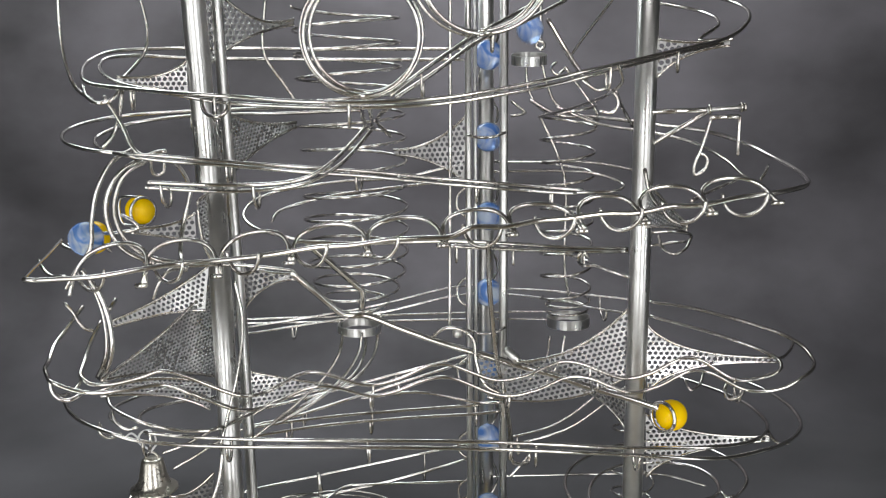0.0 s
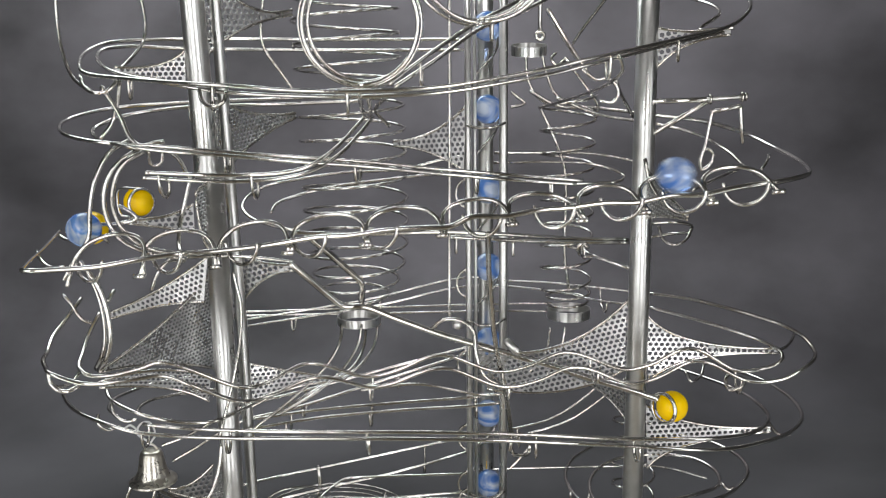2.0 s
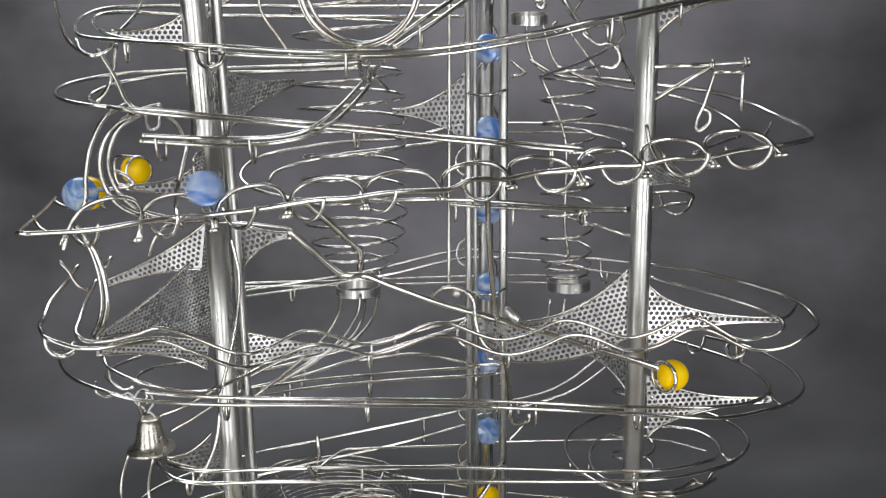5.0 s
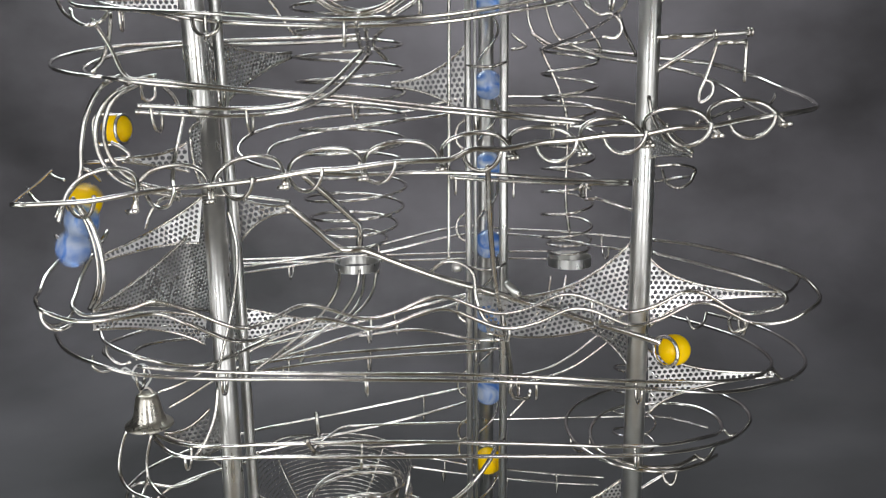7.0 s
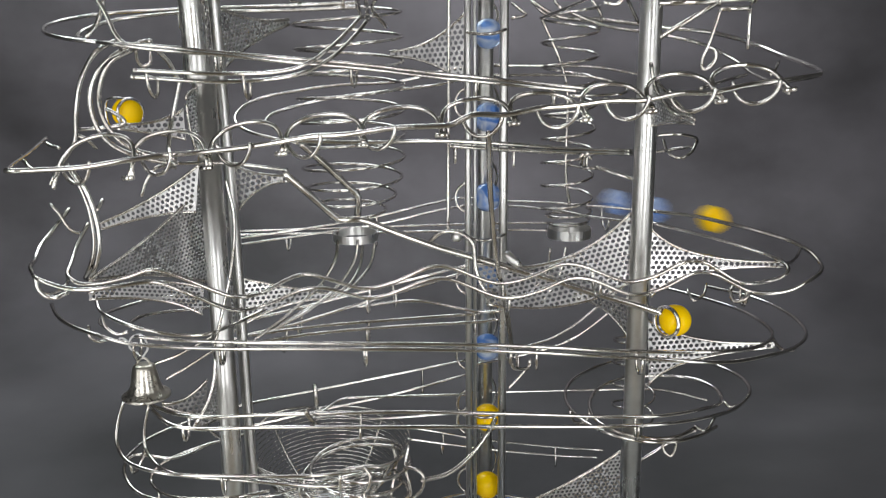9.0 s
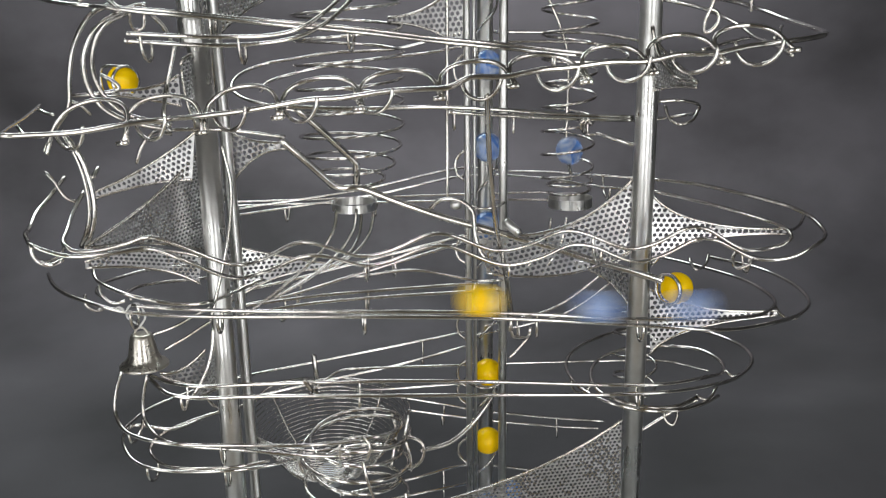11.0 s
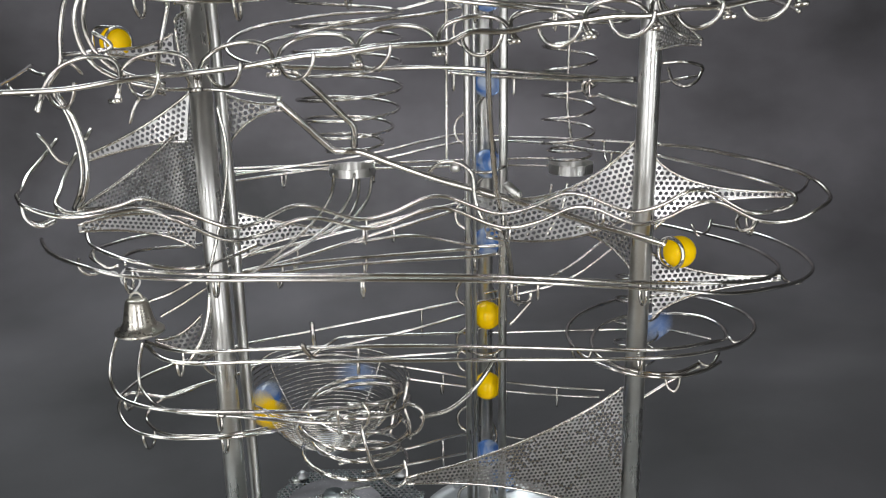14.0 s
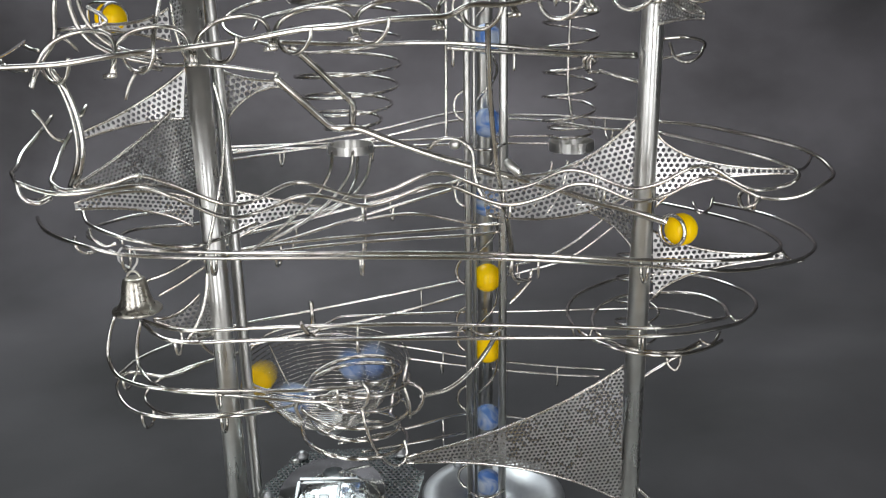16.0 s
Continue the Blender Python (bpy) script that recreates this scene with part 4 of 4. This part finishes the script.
ring("ball_ring", (0.1768, 0.5790, 0.2410), 0.0118, (-0.80, -0.60, 0.05), 0.0016)
cage = ring("ball_cage", (0.0045, -0.007, 0.0), 0.0118, (1, -0.8, 0), 0.0014)
bar("cage_arm", spline([(0.004, -0.006, 0.0118), (-0.016, 0.000, 0.0105), (-0.0185, 0.001, 0.0), (-0.016, 0.001, -0.0118), (0.004, -0.006, -0.0118)]), 0.0013, cage)
cage.location = HOME

# small fittings
rod_to_nut = bar("hanging_rod", [(0.0925, 0.7450, 0.5903), (0.0923, 0.7420, 0.5405)], 0.0019, sculpture)
ring("nut", (0.0923, 0.7420, 0.5355), 0.0036, (0.1, -1, 0.2), 0.0018, rod_to_nut)
turned("knob", [(0.0025, -0.0035), (0.0042, -0.0022), (0.0044, 0.0015), (0.0026, 0.0034)], (0.0134, 0.6000, 0.3061), TUBE, sculpture, 16)
bar("stop_pin", [(0.0527, 0.5980, 0.2922), (0.0617, 0.5940, 0.2842)], 0.0036, sculpture, TUBE, 14)
for x, z, r in ((0.2075, 0.4833, 0.0030), (0.2318, 0.4848, 0.0028), (0.2345, 0.4850, 0.0022)):
    ring("washer", (x, 0.597, z), r, (1, 0, 0), 0.0012)

# ---- bell ----
bell = new("bell")
bell.location = (-0.2310, 0.568, 0.2)
tagged(bell, "small shiny nickel bell hanging on a tied string", "bell")
turned("bell_body", [(0.0165, -0.0104), (0.0180, -0.0120), (0.0188, -0.0114), (0.0187, -0.0102), (0.0176, -0.0092), (0.0152, -0.0080), (0.0130, -0.0056), (0.0112, -0.0010), (0.0101, 0.0050), (0.0090, 0.0108), (0.0081, 0.0138), (0.0066, 0.0148), (0.002, 0.0150)], (0, 0, 0), BRASS, bell, 40)
bar("bell_loop", [(0.005 * math.cos(math.pi * k / 10), 0, 0.0140 + 0.006 * math.sin(math.pi * k / 10)) for k in range(11)], 0.0010, bell, BRASS)
STRING = plain("white_string", (0.6, 0.6, 0.58), 0.8)
bar("string", spline([(0.0, 0.0, 0.021), (0.006, -0.004, 0.030), (0.003, -0.008, 0.042), (-0.004, -0.008, 0.040), (-0.008, -0.004, 0.030), (-0.001, 0.0, 0.022)]), 0.0008, bell, STRING, 6)
bar("string", spline([(-0.006, -0.006, 0.033), (-0.012, -0.007, 0.039), (-0.016, -0.007, 0.037)]), 0.0008, bell, STRING, 6)


# ---- balls ----
def ball(material, label, group=""):
    bm = bmesh.new()
    bmesh.ops.create_uvsphere(bm, u_segments=32, v_segments=20, radius=0.0125)
    ob = part("ball", bm, material, None, label)
    return tagged(ob, label, "ball", group)


still = ball(YELLOW, "glossy yellow ball held in a wire ring")
still.location = (0.1850, 0.584, 0.2405)
caged = ball(YELLOW, "glossy yellow ball in a small wire cage")
lead = ball(BLUE, "blue glass marble with white swirls on a wire track", "travelling balls")
second = ball(BLUE, "blue glass marble with white swirls on a wire track", "travelling balls")
third = ball(YELLOW, "glossy yellow ball on a wire track", "travelling balls")
fourth = ball(BLUE, "blue glass marble in a wire helix", "travelling balls")
LIFT_FIRST, LIFT_COUNT = 0.5265, 11
lifted = []
for k in range(LIFT_COUNT):
    if k in (7, 8):
        lifted.append(ball(YELLOW, "glossy yellow ball carried up in the lift", "balls in the lift"))
    else:
        lifted.append(ball(BLUE, "translucent blue glass marble carried up in the lift", "balls in the lift"))


# ---- what moves ----
def roll(ob, rows):
    """Key a ball along (t, x, y, z) rows, turning as it goes."""
    p = np.array([r[1:] for r in rows], float)
    times, angle, out = [r[0] for r in rows], 0.0, []
    for k, (t, at) in enumerate(zip(times, p)):
        if k:
            step = float(np.linalg.norm(at - p[k - 1])) / 0.0125
            angle += min(math.degrees(step), 70.0) * (1 if at[0] > p[k - 1][0] else -1)
        out.append((t, Matrix.Translation(tuple(at)) @ pose(0, 0, 0, 0, angle, 0)))
    walk(ob, out)


def motions():
    roll(lead, [(0, 0.0832, 0.7450, 0.5497), (0.3, 0.0872, 0.7450, 0.5149), (0.6, 0.1208, 0.7400, 0.4807), (0.8, 0.2037, 0.7150, 0.4652), (1, 0.2475, 0.6500, 0.4512), (1.2, 0.2472, 0.5850, 0.4419), (1.4, 0.2308, 0.5300, 0.4390), (1.5, 0.2075, 0.5120, 0.4417), (1.6, 0.1934, 0.5090, 0.4429), (1.8, 0.1864, 0.5080, 0.4368), (2, 0.1606, 0.5060, 0.4373), (2.4, 0.1264, 0.5050, 0.4300), (2.8, 0.0955, 0.5040, 0.4250), (3.2, 0.0541, 0.5040, 0.4220), (3.5, 0.0232, 0.5040, 0.4259), (3.6, 0.0127, 0.5040, 0.4220), (4, -0.0261, 0.5040, 0.4179), (6.3, -0.2716, 0.5200, 0.3924), (6.5, -0.2668, 0.5280, 0.3994), (6.7, -0.2637, 0.5350, 0.3886), (6.9, -0.2655, 0.5420, 0.3562), (7, -0.2643, 0.5400, 0.3387), (7.1, -0.2699, 0.5380, 0.3287), (7.3, -0.2590, 0.5010, 0.3180), (7.4, -0.2340, 0.5080, 0.3120), (7.5, -0.1960, 0.5075, 0.3090), (7.567, -0.1650, 0.5145, 0.2990), (7.633, -0.1380, 0.5340, 0.2860), (7.7, -0.1080, 0.5520, 0.2930), (7.767, -0.0774, 0.5570, 0.2906), (7.833, -0.0459, 0.5570, 0.2865), (7.9, -0.0143, 0.5570, 0.2967), (7.967, 0.0178, 0.5570, 0.2956), (8.034, 0.0500, 0.5574, 0.2869), (8.1, 0.0822, 0.5600, 0.2942), (8.167, 0.1160, 0.5624, 0.2950), (8.234, 0.1499, 0.5647, 0.2855), (8.3, 0.1837, 0.5684, 0.2957), (8.367, 0.2129, 0.5691, 0.2933), (8.434, 0.2422, 0.5670, 0.2835), (8.5, 0.2712, 0.5738, 0.2864), (8.7, 0.2676, 0.6900, 0.2931), (8.9, 0.2130, 0.7650, 0.2921), (9, 0.1730, 0.7800, 0.2959), (9.2, 0.0795, 0.7900, 0.3051), (9.7, -0.1300, 0.7100, 0.2750), (10.1, -0.2750, 0.6250, 0.2620), (10.3, -0.2450, 0.5400, 0.2580), (10.7, 0.0000, 0.5330, 0.2500), (11, 0.1871, 0.5480, 0.2385), (11.15, 0.2810, 0.6200, 0.2321), (11.3, 0.2511, 0.7100, 0.2290), (11.5, 0.1331, 0.7000, 0.2468), (11.7, 0.0512, 0.6900, 0.2471), (11.9, -0.0267, 0.6800, 0.2489), (12.05, -0.1680, 0.6500, 0.2207), (12.2, -0.2477, 0.5800, 0.1704), (12.3, -0.1902, 0.5550, 0.1400), (12.4, -0.1248, 0.5600, 0.1320), (12.5, -0.0625, 0.5800, 0.1243), (12.6, -0.0447, 0.6250, 0.1133), (12.7, -0.1060, 0.6400, 0.0880), (12.8, -0.0574, 0.5700, 0.0920), (12.9, -0.0463, 0.6400, 0.0848), (13, -0.1055, 0.5850, 0.0782), (13.1, -0.0568, 0.5720, 0.0733), (13.2, -0.0393, 0.6200, 0.0878), (13.3, -0.0500, 0.6653, 0.0960), (13.4, -0.1034, 0.7151, 0.0960), (13.5, -0.1671, 0.6776, 0.0960), (13.6, -0.1393, 0.6054, 0.0960), (13.7, -0.0735, 0.6091, 0.0960), (13.8, -0.0662, 0.6579, 0.0960), (13.9, -0.1136, 0.6697, 0.0960), (14, -0.1534, 0.6405, 0.0960), (14.1, -0.1258, 0.5992, 0.0960), (14.2, -0.0768, 0.6067, 0.0960), (14.3, -0.0643, 0.6527, 0.0960), (14.4, -0.1035, 0.6843, 0.0960), (14.5, -0.1428, 0.6440, 0.0960), (14.6, -0.1384, 0.5991, 0.0960), (14.7, -0.0817, 0.5982, 0.0960), (14.8, -0.0597, 0.6253, 0.0960), (14.9, -0.0881, 0.6627, 0.0960), (15, -0.1337, 0.6594, 0.0960), (15.1, -0.1464, 0.6062, 0.0960), (15.2, -0.1142, 0.5858, 0.0960), (15.3, -0.0728, 0.6072, 0.0960), (15.4, -0.0667, 0.6540, 0.0960), (15.5, -0.1061, 0.6695, 0.0960), (15.6, -0.1416, 0.6369, 0.0960), (15.7, -0.1413, 0.6014, 0.0960), (15.8, -0.0909, 0.6013, 0.0960), (15.9, -0.0646, 0.6190, 0.0960), (16, -0.0801, 0.6625, 0.0960)])
    roll(second, [(0, -0.2565, 0.5400, 0.3983), (6.6, -0.2565, 0.5400, 0.3983), (6.8, -0.2546, 0.5400, 0.3885), (6.9, -0.2585, 0.5450, 0.3754), (7, -0.2580, 0.5450, 0.3584), (7.1, -0.2657, 0.5450, 0.3404), (7.3, -0.2580, 0.5040, 0.3230), (7.4, -0.2480, 0.5060, 0.3130), (7.5, -0.2260, 0.5063, 0.3060), (7.567, -0.1970, 0.5074, 0.3090), (7.633, -0.1690, 0.5126, 0.3020), (7.7, -0.1440, 0.5294, 0.2870), (7.767, -0.1160, 0.5482, 0.2910), (7.833, -0.0848, 0.5570, 0.2923), (7.9, -0.0519, 0.5570, 0.2859), (7.967, -0.0208, 0.5570, 0.2943), (8.034, 0.0103, 0.5570, 0.2979), (8.1, 0.0413, 0.5570, 0.2877), (8.167, 0.0744, 0.5594, 0.2915), (8.234, 0.1074, 0.5619, 0.2972), (8.3, 0.1405, 0.5638, 0.2864), (8.367, 0.1717, 0.5672, 0.2906), (8.434, 0.2029, 0.5708, 0.2970), (8.5, 0.2338, 0.5654, 0.2847), (8.6, 0.2732, 0.5950, 0.2874), (8.7, 0.2780, 0.6400, 0.2924), (8.9, 0.2354, 0.7350, 0.2939), (9, 0.2063, 0.7600, 0.2924), (9.2, 0.1198, 0.7900, 0.3018), (9.8, -0.1300, 0.7100, 0.2750), (10.2, -0.2750, 0.6250, 0.2620), (10.4, -0.2450, 0.5400, 0.2580), (10.85, 0.0200, 0.5330, 0.2500), (11.15, 0.2076, 0.5520, 0.2372), (11.3, 0.2784, 0.6200, 0.2341), (11.45, 0.2509, 0.7100, 0.2296), (11.7, 0.1126, 0.7000, 0.2481), (11.9, 0.0210, 0.6900, 0.2454), (12.1, -0.0925, 0.6700, 0.2357), (12.3, -0.2481, 0.5800, 0.1669), (12.5, -0.1492, 0.5550, 0.1354), (12.6, -0.1092, 0.5600, 0.1321), (12.7, -0.0573, 0.6000, 0.1178), (12.8, -0.0895, 0.6450, 0.0995), (12.9, -0.0921, 0.5900, 0.0981), (13, -0.0347, 0.6200, 0.0787), (13.1, -0.1041, 0.6200, 0.0722), (13.2, -0.0821, 0.5750, 0.0679), (13.3, -0.0409, 0.6100, 0.0696), (13.4, -0.0442, 0.6400, 0.0891), (13.5, -0.0664, 0.6740, 0.0960), (13.6, -0.1548, 0.7388, 0.0960), (13.7, -0.1551, 0.6260, 0.0960), (13.8, -0.1143, 0.6053, 0.0960), (13.9, -0.0581, 0.6293, 0.0960), (14, -0.0768, 0.6819, 0.0960), (14.1, -0.1417, 0.6789, 0.0960), (14.2, -0.1555, 0.6236, 0.0960), (14.3, -0.1096, 0.5951, 0.0960), (14.4, -0.0577, 0.6236, 0.0960), (14.5, -0.0793, 0.6779, 0.0960), (14.6, -0.1404, 0.6800, 0.0960), (14.7, -0.1567, 0.6335, 0.0960), (14.8, -0.1408, 0.5986, 0.0960), (14.9, -0.0958, 0.5848, 0.0960), (15, -0.0658, 0.6120, 0.0960), (15.1, -0.0765, 0.6632, 0.0960), (15.2, -0.1189, 0.6710, 0.0960), (15.3, -0.1403, 0.6238, 0.0960), (15.4, -0.1197, 0.5827, 0.0960), (15.5, -0.0836, 0.6154, 0.0960), (15.6, -0.0643, 0.6151, 0.0960), (15.7, -0.0870, 0.6568, 0.0960), (15.8, -0.1263, 0.6587, 0.0960), (15.9, -0.1449, 0.6264, 0.0960), (16, -0.1222, 0.6005, 0.0960)])
    roll(third, [(0, -0.2620, 0.5680, 0.3940), (6.7, -0.2600, 0.5660, 0.3950), (6.9, -0.2555, 0.5600, 0.3811), (7, -0.2607, 0.5600, 0.3690), (7.1, -0.2649, 0.5570, 0.3539), (7.3, -0.2570, 0.5040, 0.3360), (7.4, -0.2590, 0.5040, 0.3180), (7.5, -0.2530, 0.5060, 0.3080), (7.567, -0.2300, 0.5062, 0.3050), (7.633, -0.2070, 0.5070, 0.3080), (7.7, -0.1830, 0.5088, 0.3070), (7.767, -0.1560, 0.5202, 0.2930), (7.833, -0.1300, 0.5392, 0.2870), (7.9, -0.1020, 0.5544, 0.2940), (7.967, -0.0707, 0.5570, 0.2888), (8.034, -0.0391, 0.5570, 0.2880), (8.1, -0.0076, 0.5570, 0.2984), (8.167, 0.0234, 0.5570, 0.2936), (8.234, 0.0543, 0.5578, 0.2872), (8.3, 0.0853, 0.5603, 0.2953), (8.367, 0.1134, 0.5622, 0.2958), (8.434, 0.1416, 0.5638, 0.2862), (8.5, 0.1696, 0.5670, 0.2898), (8.6, 0.2253, 0.5720, 0.2844), (8.7, 0.2770, 0.5950, 0.2842), (8.8, 0.2882, 0.6450, 0.2873), (8.9, 0.2751, 0.7000, 0.2885), (9, 0.2558, 0.7350, 0.2879), (9.1, 0.2150, 0.7650, 0.2926), (9.2, 0.1749, 0.7850, 0.2965), (9.9, -0.1300, 0.7100, 0.2750), (10.35, -0.2750, 0.6250, 0.2620), (10.55, -0.2450, 0.5400, 0.2580), (11, 0.0300, 0.5330, 0.2500), (11.3, 0.1870, 0.5480, 0.2371), (11.5, 0.2687, 0.6050, 0.2393), (11.7, 0.2101, 0.7000, 0.2461), (11.9, 0.0855, 0.6950, 0.2534), (12.1, -0.0328, 0.6800, 0.2446), (12.3, -0.1594, 0.6500, 0.2180), (12.4, -0.2322, 0.6000, 0.1963), (12.5, -0.2470, 0.5780, 0.1619), (12.7, -0.1622, 0.5550, 0.1363), (12.8, -0.1078, 0.5600, 0.1240), (12.9, -0.0693, 0.5800, 0.1206), (13, -0.0652, 0.6450, 0.1061), (13.1, -0.1047, 0.6000, 0.1039), (13.2, -0.0522, 0.5750, 0.0915), (13.3, -0.0558, 0.6400, 0.0833), (13.4, -0.1097, 0.5900, 0.0738), (13.5, -0.0541, 0.5750, 0.0678), (13.6, -0.0405, 0.6200, 0.0780), (13.7, -0.0503, 0.6491, 0.0960), (13.8, -0.0887, 0.7320, 0.0960), (13.9, -0.1664, 0.7357, 0.0960), (14, -0.1497, 0.6128, 0.0960), (14.1, -0.0813, 0.5950, 0.0960), (14.2, -0.0560, 0.6607, 0.0960), (14.3, -0.0968, 0.7068, 0.0960), (14.4, -0.1484, 0.6696, 0.0960), (14.5, -0.1419, 0.6009, 0.0960), (14.6, -0.0835, 0.5972, 0.0960), (14.7, -0.0533, 0.6372, 0.0960), (14.8, -0.0898, 0.6876, 0.0960), (14.9, -0.1510, 0.6731, 0.0960), (15, -0.1513, 0.6081, 0.0960), (15.1, -0.0970, 0.5908, 0.0960), (15.2, -0.0566, 0.6299, 0.0960), (15.3, -0.0795, 0.6840, 0.0960), (15.4, -0.1409, 0.6728, 0.0960), (15.5, -0.1500, 0.6106, 0.0960), (15.6, -0.0987, 0.5927, 0.0960), (15.7, -0.0609, 0.6210, 0.0960), (15.8, -0.0721, 0.6727, 0.0960), (15.9, -0.1337, 0.6856, 0.0960), (16, -0.1578, 0.6362, 0.0960)])
    roll(fourth, [(0, 0.0830, 0.7500, 0.6400), (9.4, 0.0830, 0.7500, 0.6200), (10, 0.1000, 0.7200, 0.5000), (11.3, 0.1199, 0.7330, 0.3105), (11.7, 0.1178, 0.7330, 0.3051), (11.9, 0.1115, 0.7300, 0.2809), (12.1, 0.0633, 0.7200, 0.2319), (12.3, -0.0213, 0.6800, 0.2227), (12.5, -0.1094, 0.6400, 0.2245), (12.7, -0.2152, 0.6200, 0.2295), (12.9, -0.2631, 0.6000, 0.2468), (13, -0.2505, 0.6450, 0.2377), (13.1, -0.1901, 0.6000, 0.2518), (13.3, -0.0809, 0.5480, 0.2659), (13.5, 0.0068, 0.5480, 0.2667), (13.6, 0.0505, 0.5500, 0.2617), (13.8, 0.1715, 0.6000, 0.2129), (13.9, 0.2043, 0.6500, 0.1739), (14, 0.1984, 0.7000, 0.1345), (14.2, 0.0967, 0.7200, 0.0892), (14.4, 0.0117, 0.7000, 0.0882), (14.5, -0.0518, 0.6900, 0.1104), (14.6, -0.1176, 0.6908, 0.0960), (14.7, -0.1584, 0.6532, 0.0960), (14.8, -0.1057, 0.5947, 0.0960), (14.9, -0.0558, 0.6352, 0.0960), (15, -0.0753, 0.6899, 0.0960), (15.1, -0.1461, 0.6906, 0.0960), (15.2, -0.1558, 0.6232, 0.0960), (15.3, -0.1197, 0.5817, 0.0960), (15.4, -0.0614, 0.6265, 0.0960), (15.5, -0.0731, 0.6848, 0.0960), (15.6, -0.1390, 0.7015, 0.0960), (15.7, -0.1626, 0.6472, 0.0960), (15.8, -0.1350, 0.6015, 0.0960), (15.9, -0.0766, 0.6095, 0.0960), (16, -0.0624, 0.6714, 0.0960)])
    low = -0.034
    for k, ob in enumerate(lifted):
        z0 = LIFT_FIRST - PITCH * k
        rows = []
        for t in np.arange(0, 16.01, 1.0):
            z = z0 + RISE * t
            if z < low:
                rows.append((t, pose(LX + 0.012 + (low - z) * 0.4, LY + 0.022 + (low - z) * 1.6, low - 0.0005)))
            else:
                rows.append((t, pose(LX, LY, z, 0, 0, 20 * t + 47 * k)))
        walk(ob, rows)
    walk(screw, [(t, pose(0.0408, 0.697, 0, 0, 0, 360 * RISE / PITCH * t)) for t in np.arange(0, 16.01, 1.0)])
    home, away = HOME, AWAY
    tilt = [(0, home), (6.6, home), (6.9, away), (7.05, away), (7.4, home), (16, home)]
    walk(caged, [(t, pose(*p)) for t, p in tilt])
    walk(cage, [(t, pose(*p, 0, 0, 25 if p is away else 0)) for t, p in tilt])
    swing = [(0, 0), (0.9, 0), (1.0, -10), (1.1, -30), (1.2, -6), (1.3, 9), (1.4, 3), (1.5, -22), (1.6, -8), (1.7, 6), (1.8, 3), (2.0, -9), (2.25, 7), (2.5, 6), (3.0, -4), (3.5, 2), (4.2, 0), (16, 0)]
    walk(rocker, [(t, pose(0.230, 0.594, 0.4780, -1.1 * a, a, 0)) for t, a in swing])


motions()
